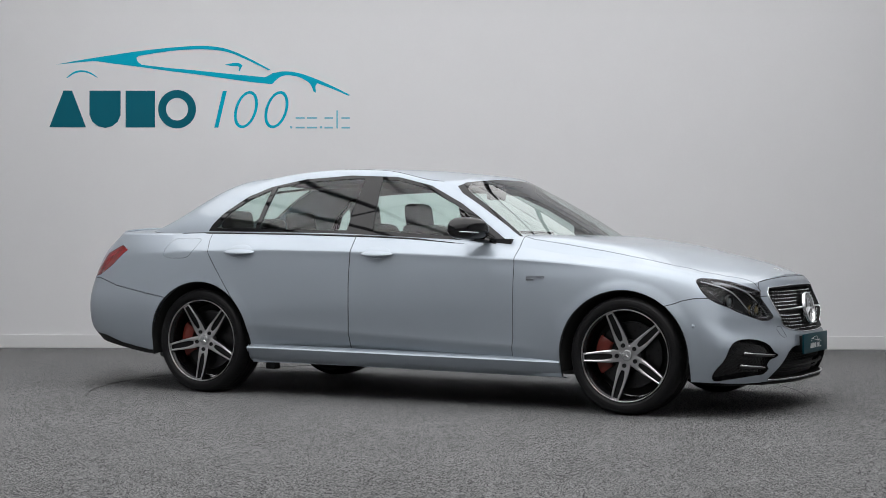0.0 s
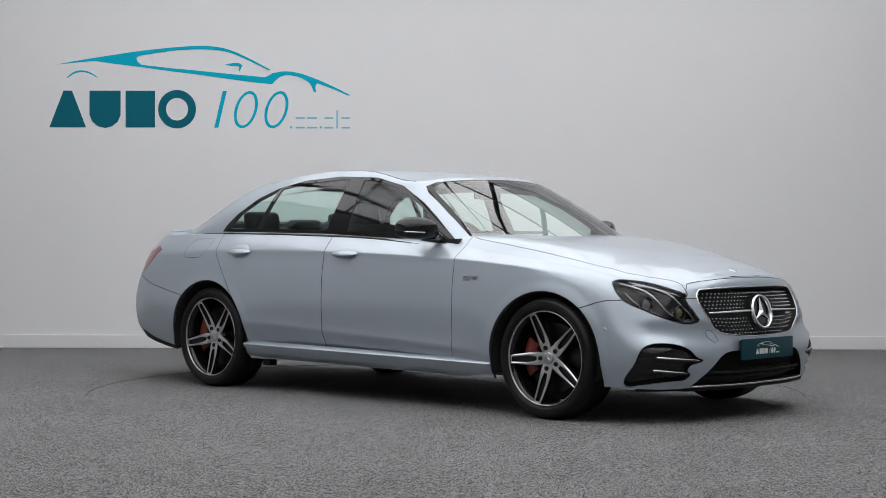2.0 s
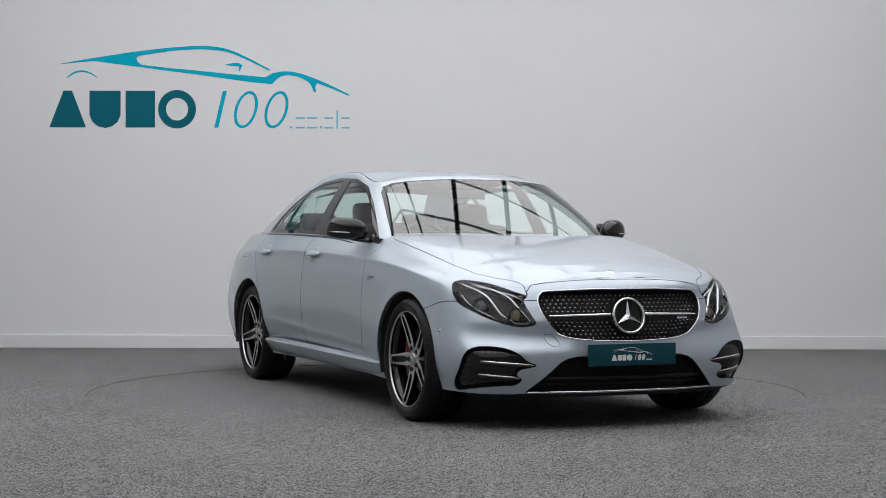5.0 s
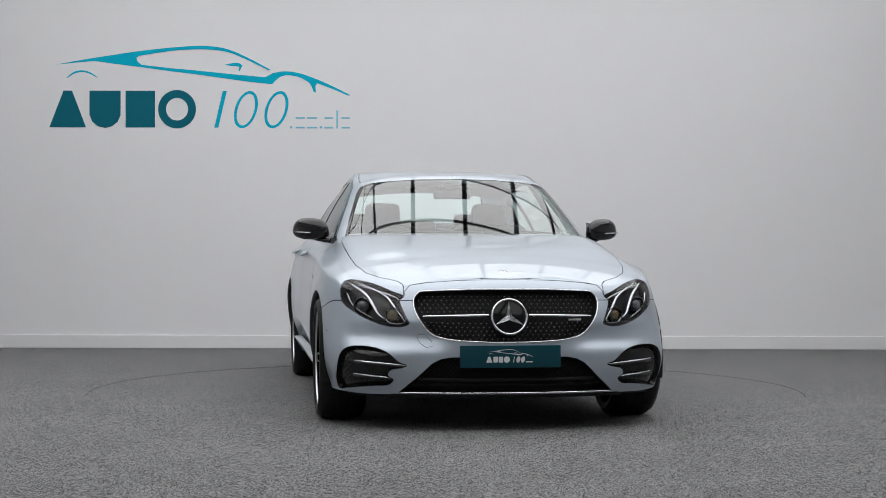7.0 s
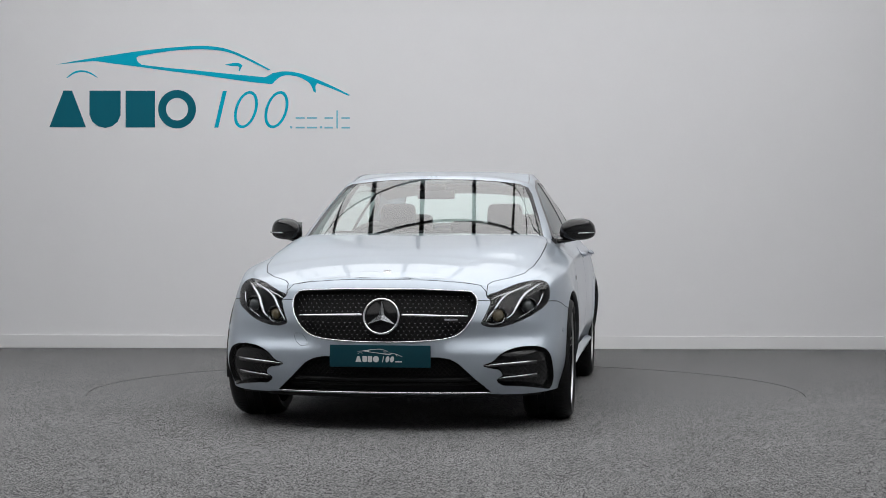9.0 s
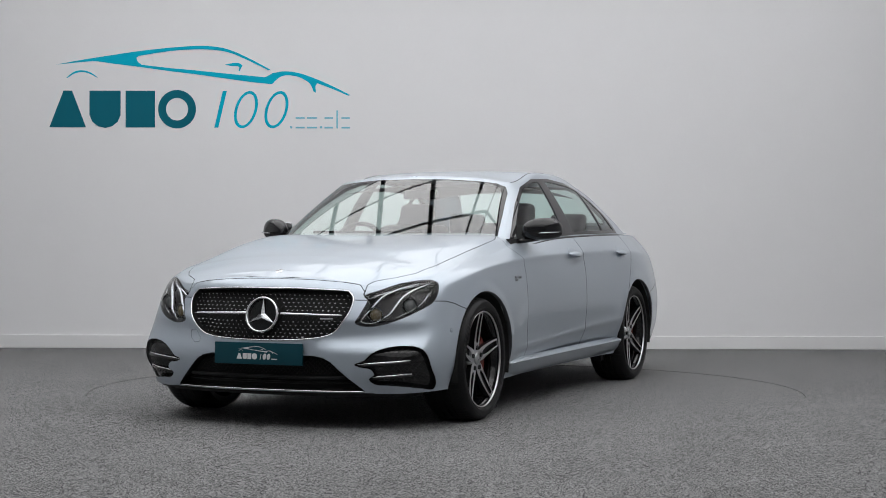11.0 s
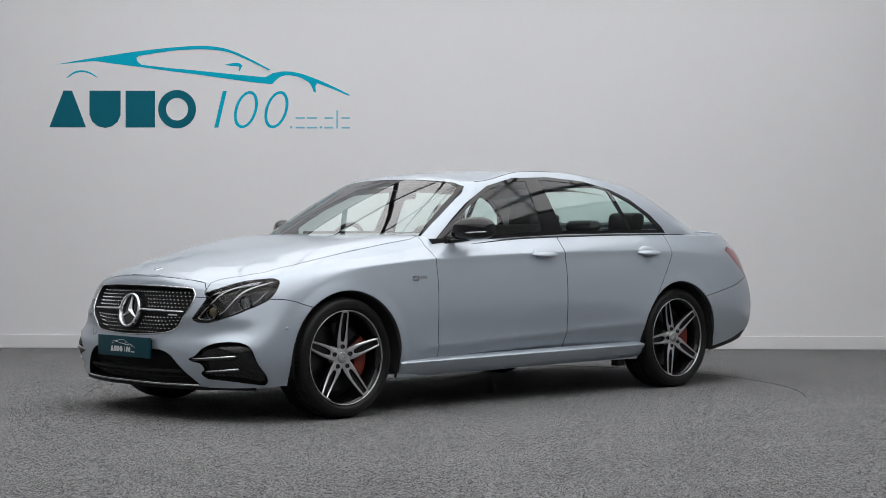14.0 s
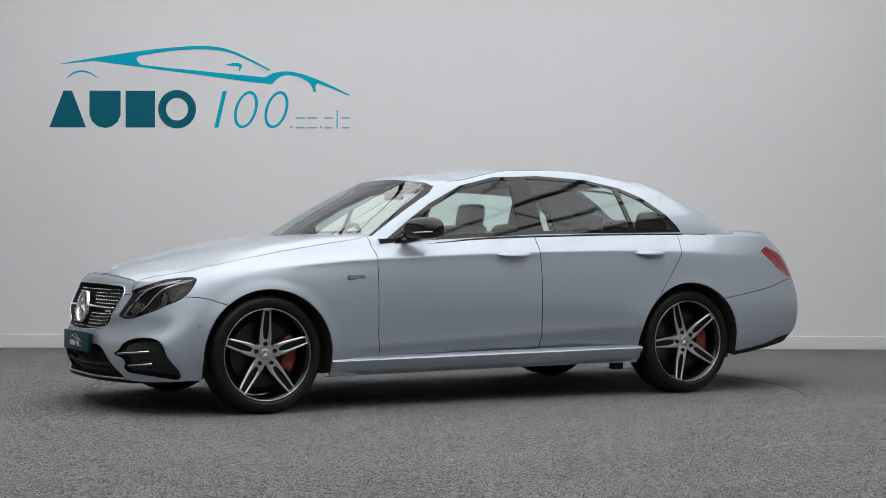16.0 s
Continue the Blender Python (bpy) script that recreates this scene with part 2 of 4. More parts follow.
def tube_bm(pts, r, seg=8, closed=False, flat=1.0):
    """A round bar along points."""
    bm = bmesh.new()
    pts = [Vector(p) for p in pts]
    rings = []
    for k, p in enumerate(pts):
        if closed:
            d = pts[(k + 1) % len(pts)] - pts[k - 1]
        else:
            d = pts[min(k + 1, len(pts) - 1)] - pts[max(k - 1, 0)]
        d.normalize()
        a = d.orthogonal() if abs(d.z) > 0.95 else d.cross(Vector((0, 0, 1)))
        a.normalize()
        b = a.cross(d)
        rr = r(k / max(len(pts) - 1, 1)) if callable(r) else r
        rings.append([bm.verts.new(p + (a * math.cos(q) + b * math.sin(q) * flat) * rr) for q in (2 * math.pi * s / seg for s in range(seg))])
    n = len(rings)
    for k in range(n if closed else n - 1):
        A, B = rings[k], rings[(k + 1) % n]
        for s in range(seg):
            bm.faces.new((A[s], A[(s + 1) % seg], B[(s + 1) % seg], B[s]))
    if not closed:
        bm.faces.new(rings[0][::-1])
        bm.faces.new(rings[-1])
    bmesh.ops.recalc_face_normals(bm, faces=bm.faces)
    return bm


def spin_bm(profile, seg=64):
    """A turned body round the y axis from a profile of (radius, y)."""
    bm = bmesh.new()
    rings = []
    for k in range(seg):
        q = 2 * math.pi * k / seg
        rings.append([bm.verts.new((r * math.cos(q), y, r * math.sin(q))) for r, y in profile])
    for k in range(seg):
        A, B = rings[k], rings[(k + 1) % seg]
        for i in range(len(profile) - 1):
            bm.faces.new((A[i], A[i + 1], B[i + 1], B[i]))
    bmesh.ops.remove_doubles(bm, verts=bm.verts, dist=1e-5)
    bmesh.ops.recalc_face_normals(bm, faces=bm.faces)
    return bm


def prism_bm(poly, depth, bevel=0.0):
    """A flat plate of an outline in x and z, standing from y 0 to -depth (towards the viewer)."""
    bm = bmesh.new()
    vs = [bm.verts.new((x, 0, z)) for x, z in poly]
    f = bm.faces.new(vs)
    got = bmesh.ops.extrude_face_region(bm, geom=[f])
    bmesh.ops.translate(bm, vec=(0, -depth, 0), verts=[g for g in got["geom"] if isinstance(g, bmesh.types.BMVert)])
    bmesh.ops.recalc_face_normals(bm, faces=bm.faces)
    return bm


# ---- room ----
def room():
    # carpet with a round opening for the turntable
    bm = bmesh.new()
    n = 180
    inner = [bm.verts.new((AXIS[0] + (TABLE_R + 0.0026) * math.cos(2 * math.pi * k / n), AXIS[1] + (TABLE_R + 0.0026) * math.sin(2 * math.pi * k / n), 0)) for k in range(n)]
    low = [bm.verts.new(v.co - Vector((0, 0, 0.05))) for v in inner]
    outer = []
    for k in range(n):
        c, s = math.cos(2 * math.pi * k / n), math.sin(2 * math.pi * k / n)
        f = min((8.5 - AXIS[0] * (1 if c > 0 else -1)) / max(abs(c), 1e-6), ((WALL_Y + 0.1 - AXIS[1]) if s > 0 else (AXIS[1] + 4)) / max(abs(s), 1e-6))
        outer.append(bm.verts.new((AXIS[0] + f * c, AXIS[1] + f * s, 0)))
    for k in range(n):
        j = (k + 1) % n
        bm.faces.new((inner[k], outer[k], outer[j], inner[j]))
        bm.faces.new((low[k], inner[k], inner[j], low[j]))
    floor = part("floor", bm, CARPET, smooth=False)
    tagged(floor, "speckled mid-grey loop carpet covering the studio floor", "floor", kind="structure")
    # walls and ceiling; all but the north wall are unseen, added to bounce light
    w = part("wall_north", box_bm(-8.6, 8.6, WALL_Y, WALL_Y + 0.15, -0.05, 5.2), WALLPAINT, smooth=False)
    tagged(w, "smooth pale grey painted studio wall", "wall", kind="structure")
    b = part("baseboard", box_bm(-8.6, 8.6, WALL_Y - 0.018, WALL_Y - 0.003, 0.002, 0.121, 0.003), SKIRT, smooth=False)
    tagged(b, "plain pale grey painted baseboard along the wall", "baseboard", kind="structure")
    for name, m, x0, x1, y0, y1 in (("wall_west", BOUNCEWALL, -8.6, -8.45, -4.1, WALL_Y), ("wall_east", BOUNCEWALL, 8.45, 8.6, -4.1, WALL_Y), ("wall_south", BACKWALL, -8.6, 8.6, -4.25, -4.1)):
        w = part(name, box_bm(x0, x1, y0, y1, -0.05, 5.2), m, smooth=False)
        tagged(w, "added unseen studio wall toned to set the bounced light", "wall", kind="structure")
    c = part("ceiling", box_bm(-8.6, 8.6, -4.25, WALL_Y + 0.15, 5.2, 5.3), CEIL, smooth=False)
    tagged(c, "added unseen studio ceiling, pale to bounce light", "ceiling", kind="structure")


BOX = (-4.73, 4.73, -0.6, 14.3, 4.3)     # the light ceiling: x, y, height


def light_ceiling():
    x0, x1, y0, y1, z = BOX
    thing = new("light_ceiling")
    thing.location = ((x0 + x1) / 2, (y0 + y1) / 2, z)
    tagged(thing, "large suspended luminous ceiling with black dividing bars", "ceiling light")
    hx, hy = (x1 - x0) / 2, (y1 - y0) / 2
    nx = 11
    cross = (-0.6, 1.4, 3.4, 5.4, 7.4, 9.3, 11.4, 12.9, 14.3)
    glow = glow_mat("white_diffuser", (0.994, 0.992, 1.0), GLOW)
    dim = glow_mat("white_diffuser_end", (0.994, 0.992, 1.0), GLOW * 0.82)
    far = glow_mat("white_diffuser_front", (0.994, 0.992, 1.0), GLOW * 0.45)
    px = 2 * hx / nx
    for a, b in zip(cross, cross[1:]):
        me = mesh_of(box_bm(-px / 2 + 0.02, px / 2 - 0.02, a + 0.02 - thing.location.y, b - 0.02 - thing.location.y, 0, 0.02), "diffuser", False)
        me.materials.append(far if b < 5.6 else glow if b < 14 else dim)
        for i in range(nx):
            ob = new("diffuser", me)
            ob.parent = thing
            ob.location = (-hx + px * (i + 0.5), 0, 0.03)
    bw = 0.036
    for i in range(nx + 1):
        part("bar", box_bm(-hx + px * i - bw, -hx + px * i + bw, -hy - bw, hy + bw, -0.03, 0.05), BLACKMETAL, thing, smooth=False)
    for y in cross:
        c = y - thing.location.y
        w = 0.024 if y < 12 else 0.010
        part("cross_bar", box_bm(-hx - bw, hx + bw, c - w, c + w, -0.034, 0.048), BLACKMETAL, thing, smooth=False)
    for sx in (-1, 1):
        for sy in (-1, 1):
            part("hanger", tube_bm([(sx * (hx - 0.3), sy * (hy - 0.3), 0.04), (sx * (hx - 0.3), sy * (hy - 0.3), 5.2 - z)], 0.012), BLACKMETAL, thing)


def turntable():
    bm = bmesh.new()
    n = 180
    top = [bm.verts.new((TABLE_R * math.cos(2 * math.pi * k / n), TABLE_R * math.sin(2 * math.pi * k / n), 0)) for k in range(n)]
    low = [bm.verts.new(v.co - Vector((0, 0, 0.05))) for v in top]
    bm.faces.new(top)
    for k in range(n):
        j = (k + 1) % n
        bm.faces.new((top[j], top[k], low[k], low[j]))
    bmesh.ops.recalc_face_normals(bm, faces=bm.faces)
    t = new("turntable")
    part("deck", bm, CARPET, t, smooth=False)
    ring = [(TABLE_R * math.cos(2 * math.pi * k / n), TABLE_R * math.sin(2 * math.pi * k / n), -0.008) for k in range(n)]
    part("edge_trim", tube_bm(ring, 0.002, 6, closed=True), BLACKMETAL, t, "thin black metal edge")
    return tagged(t, "round carpeted turntable set flush in the floor", "turntable")


# ---- the car: x forward, y to its left, z up, origin on the ground between the axles ----
AXLE = 1.4695
TYRE_R = 0.338

# control rails of the half body, from the middle of the nose round the side to the middle of the tail
RAIL_BOTTOM = [(2.275, 0, .19), (2.26, .30, .19), (2.18, .56, .19), (2.10, .73, .19), (1.98, .835, .195), (1.82, .885, .20), (1.47, .905, .20), (1.05, .90, .20), (.70, .89, .20),
               (0, .885, .205), (-.70, .89, .21), (-1.10, .90, .21), (-1.47, .905, .22), (-1.87, .90, .235), (-2.28, .825, .29), (-2.46, .69, .32), (-2.55, .33, .33), (-2.57, 0, .33)]
RAIL_LOW = [(2.295, 0, .36), (2.28, .30, .36), (2.23, .57, .36), (2.165, .755, .36), (2.045, .868, .36), (1.83, .918, .36), (1.47, .944, .36), (1.05, .942, .362), (.70, .918, .371),
            (0, .910, .403), (-.70, .916, .435), (-1.10, .942, .448), (-1.47, .95, .38), (-1.87, .935, .39), (-2.34, .845, .41), (-2.54, .71, .42), (-2.63, .33, .42), (-2.65, 0, .42)]
RAIL_MID = [(2.272, 0, .57), (2.257, .30, .57), (2.19, .55, .57), (2.075, .755, .57), (1.945, .866, .57), (1.79, .915, .58), (1.47, .947, .62), (1.05, .95, .62), (.70, .938, .62),
            (0, .935, .62), (-.70, .938, .62), (-1.10, .95, .62), (-1.47, .957, .64), (-1.86, .945, .62), (-2.35, .845, .62), (-2.55, .71, .62), (-2.64, .33, .62), (-2.665, 0, .62)]
RAIL_SHOULDER = [(2.215, 0, .735), (2.20, .30, .73), (2.13, .55, .70), (2.03, .72, .71), (1.92, .82, .72), (1.76, .872, .765), (1.47, .906, .825), (1.05, .910, .866), (.70, .910, .886),
                 (0, .910, .909), (-.70, .912, .920), (-1.10, .914, .923), (-1.47, .906, .918), (-1.86, .88, .90), (-2.28, .80, .885), (-2.47, .665, .88), (-2.56, .33, .88), (-2.58, 0, .88)]
RAIL_TOP = [(2.17, 0, .792), (2.155, .30, .785), (2.09, .56, .748), (1.98, .69, .772), (1.87, .765, .793), (1.73, .80, .828), (1.47, .812, .868), (1.05, .812, .912), (.70, .805, .962),
            (0, .828, 1.005), (-.70, .832, 1.028), (-1.10, .822, 1.035), (-1.47, .80, 1.037), (-1.86, .765, 1.032), (-2.22, .695, 1.032), (-2.38, .57, 1.045), (-2.44, .30, 1.058), (-2.46, 0, 1.062)]
HOOD_MID = [(.55, 1.035), (.97, 1.020), (1.20, .994), (1.42, .965), (1.60, .937), (1.79, .901), (1.95, .864), (2.09, .822), (2.17, .792)]
TRUNK_MID = [(-2.46, 1.062), (-2.40, 1.068), (-2.22, 1.075), (-2.0, 1.083), (-1.7, 1.09)]
RAILS = (RAIL_BOTTOM, RAIL_LOW, RAIL_MID, RAIL_SHOULDER, RAIL_TOP)

# the cabin: foot and head of its shell, from the middle of the windscreen round to the rear window
CABIN_FOOT = [(1.06, 0, .975), (1.037, .30, .971), (.984, .55, .956), (.90, .70, .938), (.68, .80, .945), (0, .818, 1.007), (-.70, .822, 1.030), (-1.10, .812, 1.037), (-1.50, .785, 1.040), (-1.88, .735, 1.036), (-2.10, .60, 1.052), (-2.19, .30, 1.068), (-2.22, 0, 1.073)]
CABIN_HEAD = [(.31, 0, 1.40), (.289, .25, 1.396), (.247, .48, 1.374), (.188, .574, 1.358), (.03, .60, 1.364), (-.25, .580, 1.426), (-.55, .566, 1.442), (-.80, .559, 1.438), (-1.05, .548, 1.414), (-1.25, .532, 1.384), (-1.32, .46, 1.395), (-1.31, .25, 1.418), (-1.30, 0, 1.424)]


def bell(v, mid, half):
    d = min(1, abs(v - mid) / half)
    return (1 - d * d) ** 2


def ramp_up(v, a, b):
    t = min(1, max(0, (v - a) / (b - a)))
    return t * t * (3 - 2 * t)


CREASE = [(-2.0, .905), (-1.47, .918), (-1.10, .923), (-.70, .920), (0, .909), (.70, .886), (1.05, .866), (1.47, .825), (1.76, .765)]
LOWER_CREASE = [(-1.47, .46), (-1.10, .448), (-.70, .435), (0, .403), (.70, .371), (1.05, .362), (1.47, .36)]


def pressed(p):
    """How far the side is pressed out or in: under the shoulder crease, along the lower door and round the wheel arches."""
    if p.y < .6 or p.x > 1.9 or p.x < -1.95:
        return 0.0
    out = 0.0
    h = lerp_smooth(CREASE, p.x) - p.z
    if h > 0:
        out -= .0062 * ramp_up(p.x, -1.55, -.9) * (1 - ramp_up(p.x, 1.05, 1.6)) * (h / .042) * math.exp(1 - h / .042)
    h = p.z - lerp_smooth(LOWER_CREASE, p.x)
    k = ramp_up(p.x, -1.25, -.9) * (1 - ramp_up(p.x, .7, 1.05))
    out += k * (.015 * math.exp(-h / .085) if h > 0 else max(-.02, .015 + .34 * h))
    for xc, zc in ((AXLE - .01, .325), (-AXLE, .335)):
        r = math.hypot(p.x - xc, p.z - zc)
        out += .008 * min(1, max(0, 1 - (r - .385) / .058)) * ramp_up(p.z, .2, .4)
    return out


def body_half():
    rows = 56
    n = len(RAIL_TOP) - 1
    # columns: closer together along the flank than round the nose and the tail
    ends = (0, .45, .62, .76, .88)
    stations = [*ends] + [1 + 4 * c / 54 for c in range(54)] + [5 + 9 * c / 210 for c in range(210)] + [14 + (n - 15) * c / 27 for c in range(28)] + [n - e for e in ends[::-1]]
    grid = []
    for u in stations:
        rib = [rail_point(r, u) for r in RAILS]
        crease = 0.85 * max(0, min(1, (u - 4.6) / 1.5)) * max(0, min(1, (14.5 - u) / 1.5))
        line = []
        for k in range(rows + 1):
            t = 4 * k / rows
            p = catmull(rib, t)
            if t > 3:
                p = p.lerp(rib[3].lerp(rib[4], t - 3), crease)
            if p.x > 1.75:
                p.x -= 0.024 * bell(p.z, .488, .085) * ramp_up(p.y, .26, .42) * (1 - ramp_up(p.y, .76, .90))
            p.y += pressed(p)
            line.append(p)
        grid.append(line)
    bm = sheet(grid)
    for table, lo, hi in ((HOOD_MID, .60, 9), (TRUNK_MID, -9, -1.72)):
        deck = []
        for col in grid:
            p = col[-1]
            if lo <= p.x <= hi:
                zc = lerp_smooth(table, p.x)
                row = []
                power = 2.4 + 13.0 * ramp_up(1.75 - p.x, 0, .85) if p.x > 0 else 2.3
                for k in range(25):
                    f = 1 - (k / 24)
                    y = p.y * f
                    row.append((p.x, y, zc + (p.z - zc) * f ** power))
                deck.append(row)
        merge(bm, sheet(deck))
    bmesh.ops.remove_doubles(bm, verts=bm.verts, dist=0.0006)
    bmesh.ops.recalc_face_normals(bm, faces=bm.faces)
    outward(bm)
    return bm


def outward(bm):
    """Turns all faces so that the sheet looks away from the car's middle."""
    acc = 0
    for f in bm.faces:
        c = f.calc_center_median()
        acc += f.normal.dot(c - Vector((0, 0, 0.5))) * f.calc_area()
    if acc < 0:
        bmesh.ops.reverse_faces(bm, faces=bm.faces)
    bm.normal_update()


def lerp_smooth(table, x):
    rows = sorted(table)
    x = min(max(x, rows[0][0]), rows[-1][0])
    for i in range(len(rows) - 1):
        if x <= rows[i + 1][0]:
            t = i + (x - rows[i][0]) / (rows[i + 1][0] - rows[i][0])
            return catmull([(a, b, 0) for a, b in rows], t).y
    return rows[-1][1]


def cabin_half():
    cols, rows = 180, 22
    n = len(CABIN_FOOT) - 1
    grid = []
    for c in range(cols + 1):
        u = n * c / cols
        a, b = rail_point(CABIN_FOOT, u), rail_point(CABIN_HEAD, u)
        tail = ramp_up(u, 8.3, 10.2)
        out = (Vector((0, .016, .0056)).lerp(Vector((-.027, 0, .046)), tail)) if u > 3.5 else Vector((1, 0, 1.2)).normalized() * .018
        line = []
        for k in range(rows + 1):
            f = k / rows
            line.append(a.lerp(b, f) + out * 4 * f * (1 - f) * (1 + tail * (1.7 * f - 1.35)))
        grid.append(line)
    bm = sheet(grid)
    # roof
    deck = []
    for col in grid:
        p = col[-1]
        zc = lerp_smooth([(-1.32, 1.422), (-1.0, 1.45), (-.7, 1.459), (-.4, 1.458), (-.1, 1.444), (.15, 1.42), (.31, 1.40)], p.x)
        deck.append([(p.x, p.y * (1 - k / 20), zc + (p.z - zc) * (1 - k / 20) ** 2.6) for k in range(21)])
    merge(bm, sheet(deck))
    bmesh.ops.remove_doubles(bm, verts=bm.verts, dist=0.0008)
    bmesh.ops.recalc_face_normals(bm, faces=bm.faces)
    outward(bm)
    return bm


def arch_poly(xc, zc, r):
    pts = [(xc + r * math.cos(q), zc + r * math.sin(q)) for q in (math.pi * k / 28 for k in range(29))]
    return pts + [(xc - r, 0.05), (xc + r, 0.05)]


DLO = [(.685, .972), (.40, .992), (-.43, 1.032), (-1.0, 1.042), (-1.515, 1.049), (-1.50, 1.09), (-1.44, 1.165), (-1.29, 1.275), (-1.13, 1.338), (-.87, 1.386), (-.52, 1.405), (-.18, 1.390), (.068, 1.332), (.308, 1.218), (.455, 1.128)]
PANE_FRONT = [(.56, 1.005), (.30, 1.017), (-.245, 1.047), (-.285, 1.375), (-.165, 1.369), (.054, 1.315), (.286, 1.206), (.432, 1.113)]
PANE_REAR = [(-.435, 1.052), (-1.10, 1.065), (-1.075, 1.336), (-.86, 1.366), (-.50, 1.385), (-.415, 1.383)]
PANE_QUARTER = [(-1.135, 1.066), (-1.455, 1.069), (-1.385, 1.175), (-1.26, 1.262), (-1.112, 1.322)]
DOOR_F = [(.757, .285), (.775, .42), (.777, .60), (.772, .84), (.745, 1.2), (-.35, 1.2), (-.352, .80), (-.348, .60), (-.358, .308)]
DOOR_R = [(-.358, .308), (-.348, .60), (-.352, .80), (-.35, 1.2), (-1.47, 1.2), (-1.462, 1.0), (-1.425, .905), (-1.31, .755), (-1.20, .61), (-1.13, .49), (-1.105, .40), (-1.10, .322)]
FLAP = [(-1.74, 1.001), (-1.65, 1.003), (-1.56, 1.002), (-1.532, .992), (-1.533, .97), (-1.565, .905), (-1.59, .879), (-1.63, .871), (-1.70, .870), (-1.77, .872), (-1.798, .886), (-1.806, .925), (-1.788, .972)]
# the bonnet's front edge above the grille, across and up
HOOD_NOSE = [(-.05, .784), (.13, .783), (.26, .779), (.407, .768), (.495, .755), (.528, .72)]
HOOD_TOP = [(2.30, -.1), (2.30, .528), (2.09, .532), (2.05, .555), (1.97, .64), (1.86, .705), (1.70, .742), (1.45, .762), (1.15, .768), (.95, .764), (.83, .752), (.765, .73), (.76, .70), (.82, .62), (.89, .50), (.96, .3), (.98, -.1)]


HEADLAMP = [(0.768, 0.779), (0.678, 0.761), (0.588, 0.722), (0.531, 0.698), (0.555, 0.668), (0.525, 0.587), (0.513, 0.558), (0.558, 0.542), (0.618, 0.545), (0.708, 0.575), (0.783, 0.617), (0.834, 0.662), (0.843, 0.716), (0.828, 0.761), (0.798, 0.776)]
GRILLE = [(-.05, .736), (.20, .734), (.425, .724), (.46, .713), (.482, .685), (.483, .638), (.460, .580), (.41, .516), (.352, .487), (.25, .472), (.10, .464), (-.05, .462)]
INTAKE = [(-.05, .385), (.305, .385), (.36, .374), (.40, .352), (.478, .276), (.545, .218), (.558, .203), (-.05, .203)]
SIDE_INTAKE = [(.868, .330), (.857, .392), (.825, .430), (.757, .442), (.673, .431), (.612, .402), (.575, .366), (.526, .345), (.560, .332), (.608, .322), (.622, .292), (.592, .268), (.628, .240), (.715, .236), (.81, .220), (.848, .212), (.867, .26)]
TAILLAMP = [(-2.16, .925), (-2.24, .955), (-2.36, .90), (-2.47, .745), (-2.40, .755), (-2.28, .82)]
APRON_R = [(-1.6, .255), (-1.90, .262), (-2.15, .30), (-2.32, .345), (-2.45, .36), (-2.9, .37), (-2.9, .1), (-1.6, .1)]
BUMPER_R = [(-1.70, .61), (-1.88, .635), (-2.20, .685), (-2.33, .72), (-2.40, .735), (-2.9, .735), (-2.9, .1), (-1.70, .1)]
BUMPER_F = [(1.62, .10), (1.62, .60), (1.745, .635), (1.80, .655), (1.86, .668), (2.6, .69), (2.6, .1)]


def smooth_line(pts, n=8):
    out = []
    p3 = [(a, b, 0) for a, b in pts]
    for k in range((len(pts) - 1) * n + 1):
        c = catmull(p3, k / n)
        out.append((c.x, c.y))
    return out


def rounded(poly, n=3):
    """The closed outline with softened corners."""
    p = [(a, b, 0) for a, b in poly]
    m = len(p)
    out = []
    for i in range(m):
        for k in range(n):
            c = catmull([p[i - 1], p[i], p[(i + 1) % m], p[(i + 2) % m]], 1 + k / n)
            out.append((c.x, c.y))
    return out


HEADLAMP = rounded(HEADLAMP)
SIDE_INTAKE = rounded(SIDE_INTAKE)
GRILLE = [(-.05, .736)] + smooth_line(GRILLE[1:-1], 3) + [(-.05, .462)]
FLAP = rounded(FLAP, 2)


def caster(bm):
    return BVHTree.FromBMesh(bm)


def front_at(tree, y, z, inset=0.0):
    """The point of the nose at y and z, moved back by inset along the surface's normal."""
    hit = tree.ray_cast(Vector((4, y, z)), Vector((-1, 0, 0)))
    if hit[0] is None:
        hit = tree.find_nearest(Vector((2.0, y, z)))
    n = hit[1] if hit[1].x > 0 else -hit[1]
    return hit[0] - n * inset


def side_at(tree, x, z, inset=0.0):
    hit = tree.ray_cast(Vector((x, 3, z)), Vector((0, -1, 0)))
    if hit[0] is None:
        hit = tree.find_nearest(Vector((x, .9, z)))
    n = hit[1] if hit[1].y > 0 else -hit[1]
    return hit[0] - n * inset


def sunk(bm, depth, shrink=1.0, walls=True):
    """A sheet set back into the car, with walls up to its old edge: the lining of a recess."""
    out = bm.copy()
    out.normal_update()
    mid = sum((v.co for v in out.verts), Vector()) / len(out.verts)
    new_co = {}
    edge = [e for e in out.edges if e.is_boundary and max(abs(v.co.y) for v in e.verts) > .001]
    if any(abs(v.co.y) < .001 for v in out.verts):
        mid.y = 0
    for v in out.verts:
        n = v.normal.copy()
        if abs(v.co.y) < .001:
            n.y = 0
        new_co[v] = mid + (v.co - mid) * shrink - n * depth
    if walls:
        got = bmesh.ops.extrude_edge_only(out, edges=edge)
    for v, c in new_co.items():
        v.co = c
    return out


def two(name, bm, material, parent, label="", sharp=35, smooth=True):
    """The part and its twin on the other side of the car."""
    other = mirrored(bm)
    return part(name, bm, material, parent, label, smooth, sharp), part(name, other, material, parent, label, smooth, sharp)


